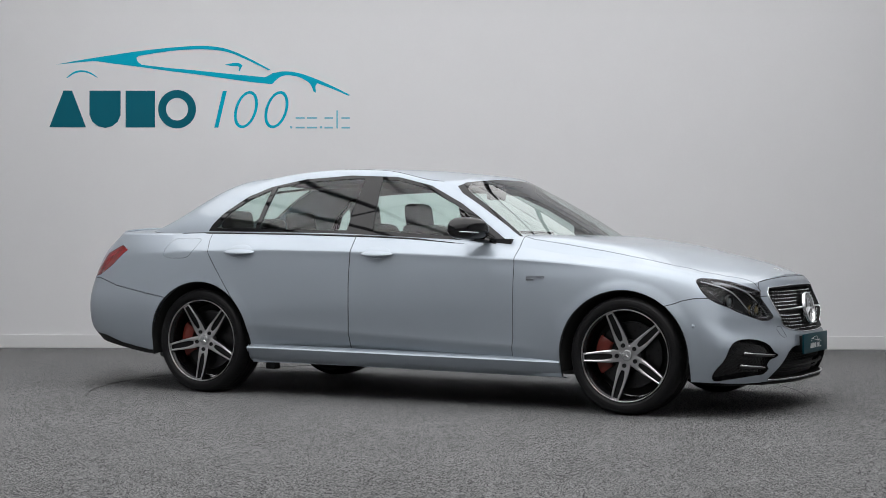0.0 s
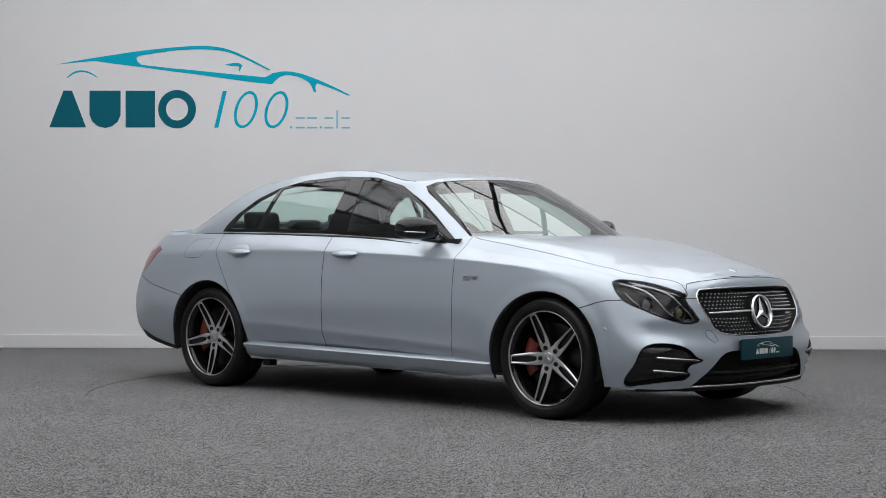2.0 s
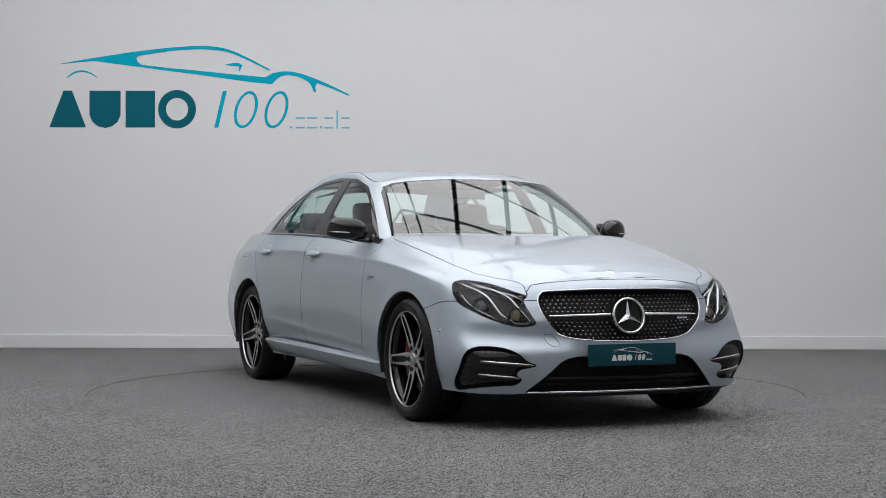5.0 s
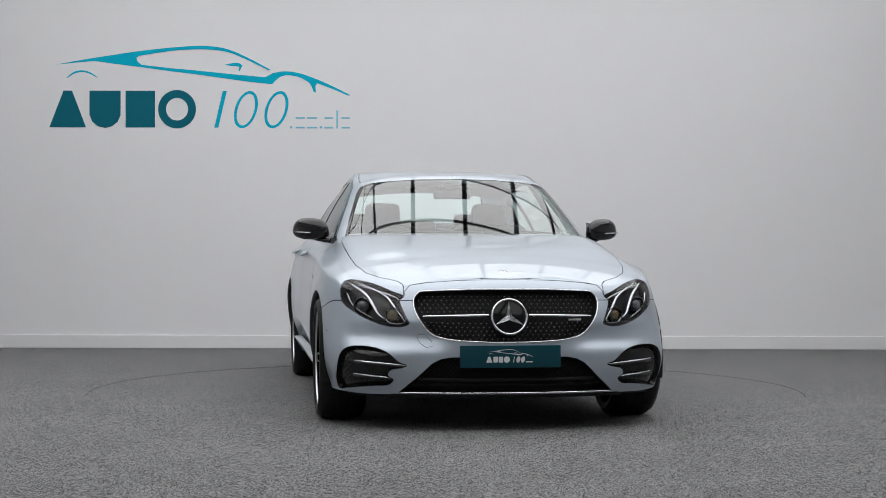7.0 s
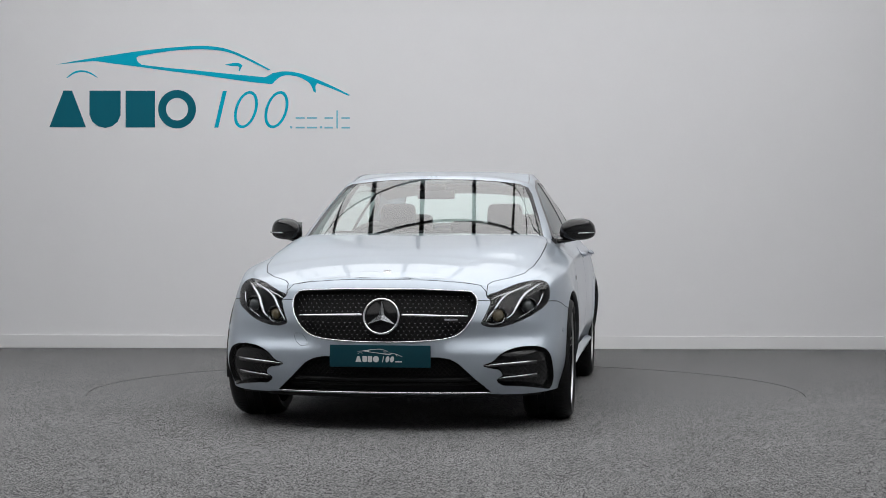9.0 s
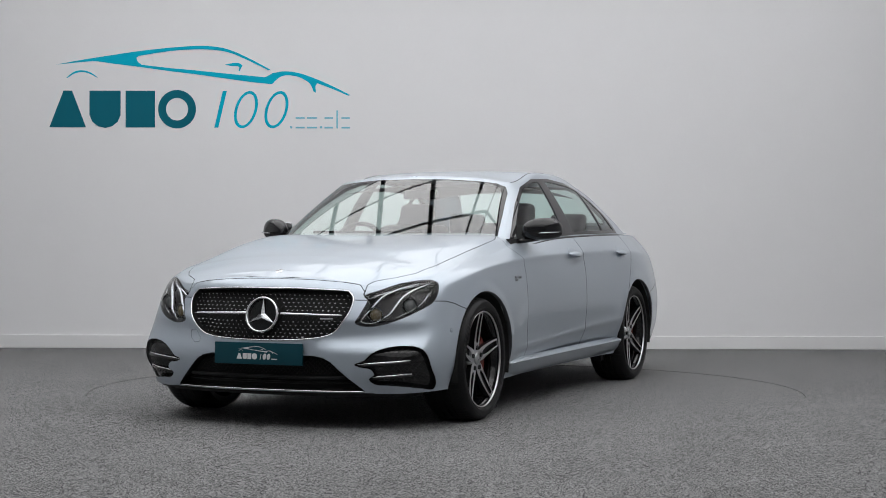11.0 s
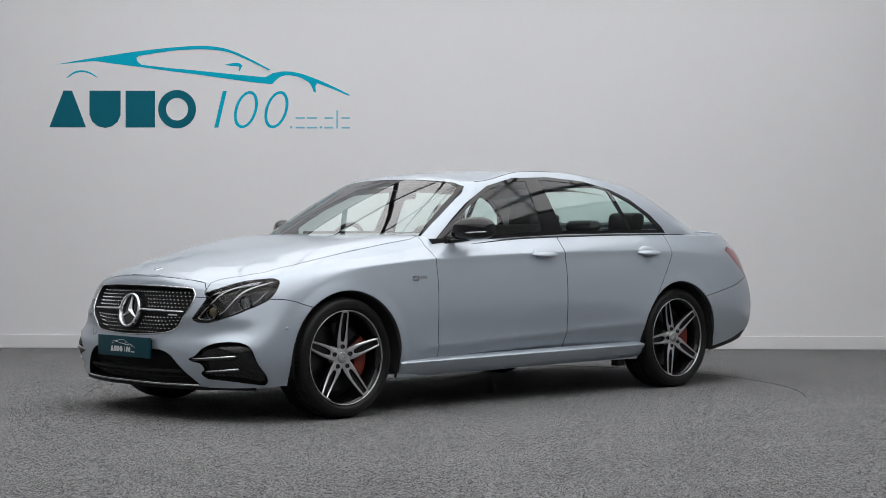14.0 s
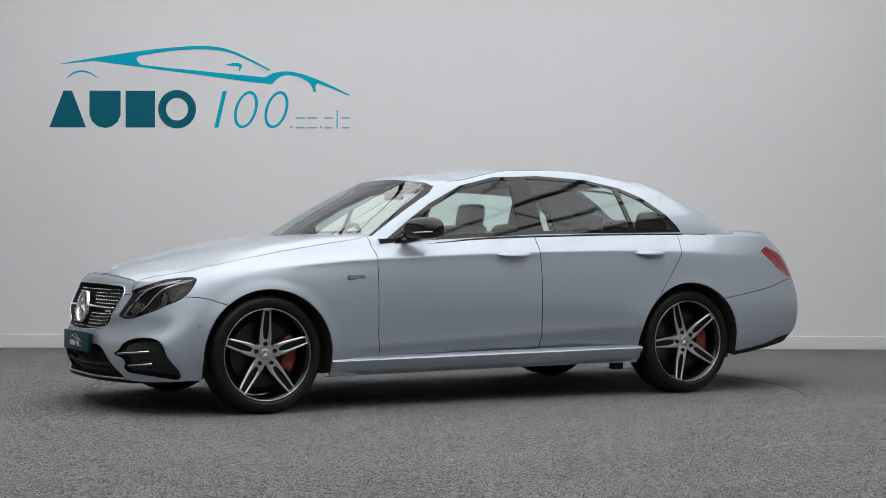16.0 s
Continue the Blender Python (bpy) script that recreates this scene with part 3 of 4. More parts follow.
def outline(tree, poly, inset=0.0, step=0.02):
    pts = []
    for (a, b), (c, d) in zip(poly, poly[1:]):
        n = max(1, int(math.hypot(c - a, d - b) / step))
        for k in range(n):
            pts.append(front_at(tree, a + (c - a) * k / n, b + (d - b) * k / n, inset))
    pts.append(front_at(tree, *poly[-1], inset))
    return pts


def car():
    thing = new("car")
    tagged(thing, "silver-blue metallic four-door sports saloon with black twin-spoke wheels", "car")
    half = body_half()
    skin = caster(half)
    ref = Skin(half)
    side = lambda c: c.y > 0.5
    nose = lambda c: c.x > 1.6 and c.z < .80
    for xc, zc in ((AXLE - .01, .325), (-AXLE, .335)):
        fs = cut(half, arch_poly(xc, zc, .385), "y", side)
        bmesh.ops.delete(half, geom=fs, context="FACES")
    lamp = take(half, cut(half, HEADLAMP, "x", nose))
    grille = take(half, cut(half, GRILLE, "x", nose))
    intake = take(half, cut(half, INTAKE, "x", nose))
    vent = take(half, cut(half, SIDE_INTAKE, "x", nose))
    tail = take(half, cut(half, TAILLAMP, "y", lambda c: c.y > .45 and c.x < -1.9))
    door_f = take(half, cut(half, DOOR_F, "y", lambda c: c.y > .6 and c.z < 1.06 and -1.6 < c.x < 1.2))
    door_r = take(half, cut(half, DOOR_R, "y", lambda c: c.y > .6 and c.z < 1.06 and -1.7 < c.x < 0.2))
    cut(half, HOOD_NOSE + [(.528, 1.1), (-.05, 1.1)], "x", lambda c: c.x > 1.9)
    lid = cut(half, HOOD_TOP, "z", lambda c: c.z > .7 and c.x > .7)
    hood = take(half, [f for f in lid if over_nose(f.calc_center_median())])
    bump_f = take(half, cut(half, BUMPER_F, "y", lambda c: c.x > 1.5 and (c.y > .1 or c.z < .74)))
    bump_r = take(half, cut(half, BUMPER_R, "y", lambda c: c.x < -1.6))
    apron = take(bump_r, cut(bump_r, APRON_R, "y"))
    middle = lambda c: abs(c.y) < .001
    rim(apron, 0.001, 0.03, middle)
    part("rear_apron", both(apron), MATTBLACK, thing, "black plastic lower apron", sharp=35)
    for name, bm in (("front_door", door_f), ("rear_door", door_r)):
        rim(bm, 0.003, 0.016)
        twins = two(name, bm, PAINT, thing)
        for ob in twins:
            ref.dress(ob)
        x0, x1 = (-.27, -.045) if name == "front_door" else (-1.285, -1.06)
        for ob, s in zip(twins, (1, -1)):
            handle(skin, ob, (x0 + x1) / 2, .912 if name == "front_door" else .920, s)
    rim(half, 0.0015, 0.02, middle)
    full = both(half)
    flap = take(full, cut(full, FLAP, "y", lambda c: c.y < -.6))
    rim(flap, 0.0028, 0.01)
    ref.dress(part("fuel_flap", flap, PAINT, thing))
    ref.dress(part("body", full, PAINT, thing, "silver-blue metallic body shell"))
    for name, bm, label in (("bonnet", hood, ""), ("front_bumper", bump_f, ""), ("rear_bumper", bump_r, "")):
        rim(bm, 0.0032, 0.015, middle)
        ref.dress(part(name, both(bm), PAINT, thing, label))
    nose_parts(thing, skin, lamp, grille, intake, vent)
    tail_parts(thing, tail)
    cabin(thing)
    flanks(thing, skin)
    interior(thing)
    wheels(thing)
    return thing


def handle(tree, door, xm, zm, s):
    """Pull handle over a shallow dish on the door's side s."""
    y0 = side_at(tree, xm, zm).y
    lean = (side_at(tree, xm, zm + .03).y - side_at(tree, xm, zm - .03).y) / .06
    for name, m, lab, size, at, tilt in (("handle_dish", PAINT, "shallow recess behind the handle", (.092, .007, .038), (0, .000, .002), -.25),
                                         ("door_handle", PAINT, "body-coloured pull handle", (.116, .011, .0165), (0, .024, -.006), -.28)):
        bm = bmesh.new()
        bmesh.ops.create_uvsphere(bm, u_segments=40, v_segments=20, radius=1)
        for v in bm.verts:
            x, y, z = v.co
            bow = .018 * x * x if name == "door_handle" else 0
            v.co = (xm + at[0] + x * size[0], y0 + at[1] + y * size[1] + (z * size[2] + at[2]) * lean + z * size[2] * tilt - bow, zm + at[2] + z * size[2])
        part(name, bm if s > 0 else mirrored(bm), m, door, lab)


def over_nose(c):
    """True above the bonnet's front edge."""
    if c.x < 1.9:
        return True
    for (y0, z0), (y1, z1) in zip(HOOD_NOSE, HOOD_NOSE[1:]):
        if y0 <= c.y <= y1:
            return c.z > z0 + (z1 - z0) * (c.y - y0) / (y1 - y0)
    return c.y > HOOD_NOSE[-1][0] and c.z > .70


def nose_parts(thing, skin, lamp, grille, intake, vent):
    # headlamps
    bowl = sunk(lamp, 0.055, 0.93)
    lens = lamp.copy()
    rim(lens, 0.002, 0.004)
    drls = [[(0.798, 0.770), (0.750, 0.737), (0.711, 0.695), (0.687, 0.647), (0.669, 0.611), (0.642, 0.590)], [(0.756, 0.770), (0.676, 0.738), (0.616, 0.696), (0.580, 0.642), (0.553, 0.604), (0.535, 0.574)], [(0.816, 0.713), (0.801, 0.665), (0.762, 0.626), (0.699, 0.590)], [(0.535, 0.574), (0.556, 0.556), (0.590, 0.556), (0.622, 0.572), (0.640, 0.612)]]
    for s in (1, -1):
        flip = (lambda b: b) if s > 0 else mirrored
        hl = part("headlamp", flip(bowl.copy()), POCKETBLACK, thing, "dark headlamp with two projectors and bright light guides", sharp=30)
        ob = part("lens", flip(lens.copy()), LENS, hl, "clear curved lens")
        ob.visible_shadow = False
        for k, d in enumerate(drls):
            pts = [front_at(skin, *d[0], .012)]
            for i in range(len(d) - 1):
                for q in range(1, 7):
                    c = catmull([(a, b, 0) for a, b in d], i + q / 6)
                    pts.append(front_at(skin, c.x, c.y, .012 + .012 * (i + q / 6) / len(d)))
            part("light_guide", flip(tube_bm(pts, (lambda f: .0065 + .004 * math.sin(math.pi * min(1, f * 1.1))) if k < 2 else .0032, 8, flat=.6)), SATIN, hl, "silvery curved light guide")
        for (y, z), r in (([(0.759, 0.662)][0], .036), ([(0.605, 0.616)][0], .034)):
            c = front_at(skin, y, z, .045)
            ring = spin_bm([(r, 0), (r + .006, .012), (r + .008, .03), (r + .004, .034), (r, .03), (r - .003, .0)], 32)
            moved(ring, Matrix.Translation(c) @ Matrix.Rotation(radians(-75), 4, "Z"))
            part("bezel", flip(ring), GLOSSBLACK, hl)
            ball = bmesh.new()
            bmesh.ops.create_uvsphere(ball, u_segments=24, v_segments=14, radius=r)
            moved(ball, Matrix.Translation(c))
            part("projector", flip(ball), PROJECTOR if y > .7 else AMBERGLASS, hl, "glassy projector lens" if y > .7 else "amber-tinted projector lens")
        # brow strip along the lamp's top
        brow = [front_at(skin, a, b, .02) for a, b in [(0.753, 0.764), (0.708, 0.752), (0.648, 0.731), (0.588, 0.707), (0.558, 0.689)]]
        part("reflector", flip(tube_bm(brow, .012, 8, flat=.5)), SATIN, hl)
    # grille
    back = both(sunk(grille, 0.045, 0.985))
    g = part("grille", back, MATTBLACK, thing, "black diamond grille with bright pins and a chrome frame", sharp=30)
    frame_pts = [p for p in outline(skin, [(0, .734)] + GRILLE[1:-1] + [(0, .463)], -.002)]
    loop = frame_pts + [Vector((p.x, -p.y, p.z)) for p in frame_pts[-2:0:-1]]
    part("chrome_frame", tube_bm(loop, .0036, 8, closed=True), CHROME, g, "slim chrome frame")
    pins = bmesh.new()
    for r in range(13):
        z = .483 + .0205 * r
        for c in range(-17, 18):
            y = .0285 * (c + .5 * (r % 2))
            if not inside(GRILLE[1:-1] + [(-.6, .463), (-.6, .734)], abs(y) + .016, z) or not inside(GRILLE, max(abs(y), .001), z + (.012 if z > .6 else -.012)):
                continue
            if math.hypot(y, z - .594) < .105 or abs(z - .6) < .016:
                continue
            p = front_at(skin, abs(y), z, .026)
            tmp = bmesh.new()
            for px, pr in ((-.006, 1.0), (0, .95), (.003, .55)):
                for q in range(8):
                    w = math.pi * q / 4
                    tmp.verts.new((p.x + px, y + .0056 * pr * math.cos(w), p.z + .0042 * pr * math.sin(w)))
            tmp.verts.ensure_lookup_table()
            for k in (0, 8):
                for q in range(8):
                    tmp.faces.new([tmp.verts[i] for i in (k + q, k + (q + 1) % 8, k + 8 + (q + 1) % 8, k + 8 + q)])
            tmp.faces.new(tmp.verts[16:24])
            merge(pins, tmp)
    tagged(part("grille_studding", pins, PIN, g, "rows of small chrome pins", sharp=25), kind="stuff")
    web = bmesh.new()
    for k in range(-40, 41):
        for sl in (1, -1):
            pts = []
            for q in range(14):
                z = .475 + .255 * q / 13
                y = .0285 * k + sl * (z - .6) * .0285 / .041
                if inside(GRILLE[1:-1] + [(-.6, .463), (-.6, .734)], abs(y), z):
                    p = front_at(skin, abs(y), z, .03)
                    pts.append((p.x, y, p.z))
            if len(pts) > 2:
                merge(web, tube_bm(pts, .0014, 4))
    part("grille_mesh", web, MATTBLACK, g, "gloss black diamond lattice")
    for s in (1, -1):
        pts = []
        for k in range(13):
            y = .105 + .335 * k / 12
            p = front_at(skin, y, .604 - .006 * k / 12, .004)
            pts.append((p.x, y * s, p.z))
        part("grille_bar", tube_bm(pts, lambda f: .0105 - .004 * f, 10, flat=.8), CHROME, g, "chrome crossbar")
    plaque = box_bm(-.003, .003, -.035, .035, -.006, .006, .002)
    part("badge_plate", moved(plaque, Matrix.Translation((2.225, .355, .577)) @ Matrix.Rotation(radians(9), 4, "Z")), SATIN, g, "small silver trim badge")
    # round emblem: ring and three tapered arms
    em = part("emblem", moved(spin_bm([(.0, -.012), (.088, -.012), (.09, -.004), (.0, -.002)], 48), EMBLEM_AT), SATINBLACK, g, "round chrome three-armed emblem", sharp=40)
    part("emblem_ring", moved(spin_bm([(.083, -.006), (.085, .012), (.091, .017), (.097, .010), (.096, -.008)], 64), EMBLEM_AT), CHROME, em)
    arms = bmesh.new()
    for k in range(3):
        a = radians(90 + 120 * k)
        tip = Vector((math.cos(a) * .086, .006, math.sin(a) * .086))
        l, r = (Vector((math.cos(a + t) * .017, .002, math.sin(a + t) * .017)) for t in (radians(60), radians(-60)))
        mid = Vector((0, .018, 0))
        v = [arms.verts.new(q) for q in (tip, l, mid, r)]
        arms.faces.new((v[0], v[1], v[2]))
        arms.faces.new((v[0], v[2], v[3]))
    bmesh.ops.remove_doubles(arms, verts=arms.verts, dist=1e-4)
    bmesh.ops.recalc_face_normals(arms, faces=arms.faces)
    part("emblem_arm", moved(arms, EMBLEM_AT), SATIN, em, smooth=False)
    # lower intake
    low = part("lower_intake", both(sunk(intake, 0.06, 0.99)), MATTBLACK, thing, "black lower intake with honeycomb mesh", sharp=30)
    lat = bmesh.new()
    for k in range(-30, 31):
        for sl in (1, -1):
            pts = []
            for q in range(8):
                z = .285 + .095 * q / 7
                y = .026 * k + sl * (z - .33) * .9
                if inside(INTAKE[1:-1] + [(-.6, .203), (-.6, .385)], abs(y) + .01, z):
                    p = front_at(skin, abs(y), z, .04)
                    pts.append((p.x, y, p.z))
            if len(pts) > 1:
                merge(lat, tube_bm(pts, .0022, 4))
    part("intake_mesh", lat, MATTBLACK, low)
    for name, z, r, w, m, ins in (("slat", .268, .009, .46, MATTBLACK, .02), ("slat", .238, .006, .49, MATTBLACK, .035), ("chrome_lip", .204, .0042, .555, CHROME, -.004)):
        pts = []
        for k in range(41):
            y = -w + 2 * w * k / 40
            p = front_at(skin, abs(y), z, ins)
            pts.append((p.x, y, p.z))
        part(name, tube_bm(pts, r, 8), m, low, "thin chrome lip" if m is CHROME else "")
    split = bmesh.new()
    pts_a, pts_b = [], []
    for k in range(49):
        y = -.80 + 1.6 * k / 48
        p = front_at(skin, abs(y), .205, 0)
        pts_a.append((p.x + .003 - (.05 if abs(y) > .62 else 0), y, .196))
        pts_b.append((p.x - .16, y, .182))
    part("front_splitter", sheet([pts_a, [(a[0] - .004, a[1], .178) for a in pts_a], pts_b]), MATTBLACK, low)
    # corner intakes with two blades each
    for s in (1, -1):
        flip = (lambda b: b) if s > 0 else mirrored
        v = part("corner_intake", flip(sunk(vent, 0.022, 0.985)), GLOSSBLACK, thing, "black corner intake with two bright blades", sharp=30)
        for line in ([(0.798, 0.367), (0.725, 0.361), (0.621, 0.352), (0.554, 0.347), (0.521, 0.344)], [(0.798, 0.290), (0.724, 0.284), (0.636, 0.279), (0.577, 0.273)]):
            pts = [front_at(skin, a, b, .018 - .013 * i / (len(line) - 1)) for i, (a, b) in enumerate(line)]
            fin = tube_bm(pts, lambda f: .0065 - .004 * f, 8)
            part("blade", flip(fin), CHROME, v, "thin bright blade")
            pts = [front_at(skin, a, b - .010, .020 - .010 * i / (len(line) - 1)) for i, (a, b) in enumerate(line)]
            part("blade_body", flip(tube_bm(pts, lambda f: .012 - .007 * f, 8)), GLOSSBLACK, v)
        net = bmesh.new()
        for k in range(-3, 16):
            for sl in (1, -1):
                pts = []
                for q in range(8):
                    z = .25 + .19 * q / 7
                    y = .52 + .026 * k + sl * (z - .34) * .8
                    if inside(SIDE_INTAKE, y, z):
                        pts.append(front_at(skin, y, z, .017))
                if len(pts) > 1:
                    merge(net, tube_bm(pts, .0010, 4))
        part("intake_mesh", flip(net), WELLBLACK, v)
        # parking sensor
        c = side_at(skin, 1.87, .513, -.001)
        dot = spin_bm([(.0, .002), (.009, .002), (.0095, 0), (.011, 0), (.0125, .0025), (.013, -.004)], 24)
        moved(dot, Matrix.Translation(c) @ Matrix.Rotation(radians(-32), 4, "Z"))
        part("parking_sensor", flip(dot), PAINT, thing)
    # towing-eye cover: fine joint on the bumper
    cov = [front_at(skin, a, b, -.001) for a, b in [(0.466, 0.503), (0.428, 0.503), (0.399, 0.468), (0.393, 0.444), (0.428, 0.438), (0.457, 0.459), (0.469, 0.485), (0.466, 0.503)]]
    part("tow_cover_joint", mirrored(tube_bm(cov, .0012, 4)), PAINTDARK, thing)
    # plate with a plain printed mark
    pl = part("display_plate", box_bm(2.305, 2.317, -.262, .262, .336, .450, .004), PLATE, thing, "petrol-blue plastic plate with a white printed mark", sharp=30)
    part("plate_bracket", box_bm(2.24, 2.305, -.24, .24, .345, .44, .004), MATTBLACK, pl)
    mark = lambda poly: moved(prism_bm(poly, .0012), Matrix.Translation((2.3172, 0, .336)) @ Matrix.Rotation(radians(90), 4, "Z"))
    for poly in ([(-.127, .027), (-.116, .057), (-.106, .057), (-.095, .027)], [(-.090, .031), (-.090, .057), (-.066, .057), (-.066, .031), (-.072, .027), (-.084, .027)],
                 [(-.062, .057), (-.040, .057), (-.040, .027), (-.062, .027)], ellipse(-.020, .042, .016, .016),
                 [(.012, .027), (.018, .057), (.022, .057), (.016, .027)], ellipse(.040, .042, .010, .016, .18), ellipse(.064, .042, .010, .016, .18)):
        part("print_block", mark(poly), WHITEPRINT, pl, smooth=False)
    part("print_bar", mark([(.080, .027), (.115, .027), (.115, .033), (.080, .033)]), WHITEPRINT, pl, smooth=False)
    for strip in swoosh():
        poly = [((x - 356) * .00046 - .005, (228 - y) * .00046 + .028) for x, y in strip]
        part("print_swoosh", mark(poly), WHITEPRINT, pl, smooth=False)
    # emblem on the bonnet
    part("bonnet_badge", moved(spin_bm([(0, .004), (.022, .004), (.026, 0), (.027, -.006)], 32), Matrix.Translation((2.085, 0, .8205)) @ Matrix.Rotation(radians(20), 4, "Y") @ Matrix.Rotation(radians(90), 4, "X")), SATIN, thing, "small round bonnet badge")


EMBLEM_AT = Matrix.Translation((2.268, 0, .594)) @ Matrix.Rotation(radians(-12), 4, "Y") @ Matrix.Rotation(radians(-90), 4, "Z")
PROJECTOR = plain("projector_glass", (0.09, 0.10, 0.105), 0.05, coat=1.0, vary=0.1)
AMBERGLASS = plain("amber_tinted_glass", (0.12, 0.09, 0.04), 0.12, coat=1.0, vary=0.25)
PAINTDARK = plain("dark_joint", (0.10, 0.115, 0.13), 0.4, vary=0.1)


def ellipse(cx, cz, rx, rz, lean=0.0, n=28):
    return [(cx + rx * math.cos(2 * math.pi * k / n) + lean * rz * math.sin(2 * math.pi * k / n), cz + rz * math.sin(2 * math.pi * k / n)) for k in range(n)]


def swoosh():
    """The strips of the drawn car above the mark: each an outline in the mark's own units, y down."""
    def closed(*runs):
        return [p for r in runs for p in smooth_line(r, 4)]
    line = closed([(101, 116), (150, 107), (200, 99), (250, 91.5), (300, 86), (350, 82.3), (385, 84), (410, 90), (440, 103), (480, 124)],
                  [(476, 125), (440, 107.5), (410, 95), (385, 90), (350, 88.6), (300, 92), (246, 100.5)],
                  [(243, 104), (245, 110), (252, 116)], [(300, 121.5), (350, 126), (400, 131), (471, 137.5)],
                  [(485, 130), (505, 127), (530, 130), (560, 140), (590, 153), (622, 169)], [(618, 170), (590, 158), (570, 150.5), (563, 148)],
                  [(560, 153), (561, 165)], [(557, 163), (552, 152), (545, 144.5), (530, 137), (510, 134), (495, 138.5), (483, 150)],
                  [(440, 145.5), (350, 133), (300, 127), (250, 120), (200, 114), (180, 111), (165, 110), (140, 112)])
    wheel = closed([(119, 139), (132, 129), (147, 126), (162, 130), (175, 139)], [(172, 138.5), (160, 132), (147, 129.3), (133, 132), (121, 139.5)])
    mirror = closed([(399, 115.5), (415, 112.5), (425, 113), (431, 117)], [(428, 122), (426, 127)], [(424, 126), (424, 119), (410, 118)])
    return [line, wheel, mirror]


def tail_parts(thing, tail):
    rim(tail, 0.002, 0.012)
    two("tail_lamp", tail, TAILRED, thing, "dark red wraparound tail lamp")
    for s in (1, -1):
        c = (-2.405, .812 * s, .56)
        dot = spin_bm([(0, .003), (.010, .003), (.012, -.006)], 20)
        part("parking_sensor", moved(dot, Matrix.Translation(c) @ Matrix.Rotation(radians(40 if s > 0 else 140), 4, "Z")), PAINTDARK, thing)
    lip = []
    for k in range(31):
        y = -.60 + 1.2 * k / 30
        f = abs(y) / .60
        lip.append((-2.415 + .07 * f ** 2.2, y, 1.072 - .022 * f ** 2.2))
    part("boot_spoiler", tube_bm(lip, lambda f: .004 + .010 * math.sin(math.pi * f) ** .5, 10, flat=.6), PAINT, thing, "slim body-coloured boot lip")


def cabin(thing):
    cab = cabin_half()
    ref = Skin(cab)
    dlo = take(cab, cut(cab, DLO, "y", lambda c: c.y > .45))
    for name, poly in (("front_side_window", PANE_FRONT), ("rear_side_window", PANE_REAR), ("quarter_window", PANE_QUARTER)):
        g = take(dlo, cut(dlo, poly, "y"))
        for v in g.verts:
            v.co.y -= 0.004
        for ob in two(name, g, SIDEGLASS, thing, "tinted side glass in a black surround"):
            ob.visible_shadow = False
    rim(dlo, 0.001, 0.012)
    two("window_surround", dlo, SATINBLACK, thing, "gloss black window surround and pillar trim")
    edge = take(cab, cut(cab, WS_EDGE, "x", lambda c: c.x > .06))
    ws = take(edge, cut(edge, WS, "x"))
    part("windscreen_edge", both(edge), SATINBLACK, thing, "narrow black edge of the windscreen")
    ws_ob = part("windscreen", both(ws), WINDGLASS, thing, "raked clear windscreen")
    ws_ob.visible_shadow = False
    ref.dress(ws_ob)
    rw = take(cab, cut(cab, RW, "x", lambda c: c.x < -1.2))
    ob = part("rear_window", both(rw), SIDEGLASS, thing, "dark tinted rear window")
    ob.visible_shadow = False
    rim(cab, 0.001, 0.02, lambda c: abs(c.y) < .001 or (c.z > 1.36 and c.x > .1))
    ref.dress(part("roof", both(cab), PAINT, thing, "silver-blue roof with slim pillars"))
    # black strips along the roof's edges
    for s in (1, -1):
        pts = []
        for k in range(31):
            hit = ref.tree.ray_cast(Vector((.135 - .75 * k / 30, .582 - .045 * ramp_up(k, 0, 30), 3)), Vector((0, 0, -1)))
            pts.append((hit[0].x, s * hit[0].y, hit[0].z - .001))
        part("roof_strip", tube_bm(pts, .0035, 6), GLOSSBLACK, thing, "narrow black roof joint strip")
    # bright belt strips
    for s in (1, -1):
        pts = [(x, s * (y + .012), z - .006) for x, y, z in ((catmull(CABIN_FOOT, 4.05 + 4.0 * k / 40)) for k in range(41))]
        part("belt_strip", tube_bm(pts, .006, 6), GLOSSBLACK, thing)


WS = [(-.05, 1.372), (.25, 1.368), (.42, 1.356), (.525, 1.341), (.576, 1.319), (.603, 1.28), (.662, 1.142), (.735, .97), (.735, .9), (-.05, .9)]
WS_EDGE = [(-.05, 1.379), (.25, 1.375), (.43, 1.363), (.537, 1.350), (.592, 1.327), (.621, 1.284), (.679, 1.145), (.742, .97), (.742, .9), (-.05, .9)]
RW = [(-.05, 1.395), (.42, 1.378), (.465, 1.35), (.565, 1.16), (.555, 1.13), (-.05, 1.135)]


def side_word(thing, skin, s):
    """The raised chrome word on the front wing, laid on the skin of side s."""
    curve = bpy.data.curves.new("word", "FONT")
    curve.body = "BITURBO"
    curve.size, curve.shear, curve.space_character = .019, .15, 1.12
    curve.extrude, curve.offset = .0018, .0004
    tmp = bpy.data.objects.new("word", curve)
    me = bpy.data.meshes.new_from_object(tmp)
    bpy.data.objects.remove(tmp)
    bm = bmesh.new()
    bm.from_mesh(me)
    wide = max(v.co.x for v in bm.verts)
    for v in bm.verts:
        u = v.co.x / wide * .115
        x = .857 + u if s < 0 else .976 - u
        p = side_at(skin, x, .7705 + v.co.y, -.002 - max(0, v.co.z))
        v.co = (p.x, s * p.y, p.z)
    bmesh.ops.recalc_face_normals(bm, faces=bm.faces)
    part("side_word", bm, CHROMEDARK, thing, "raised chrome word BITURBO", smooth=False)


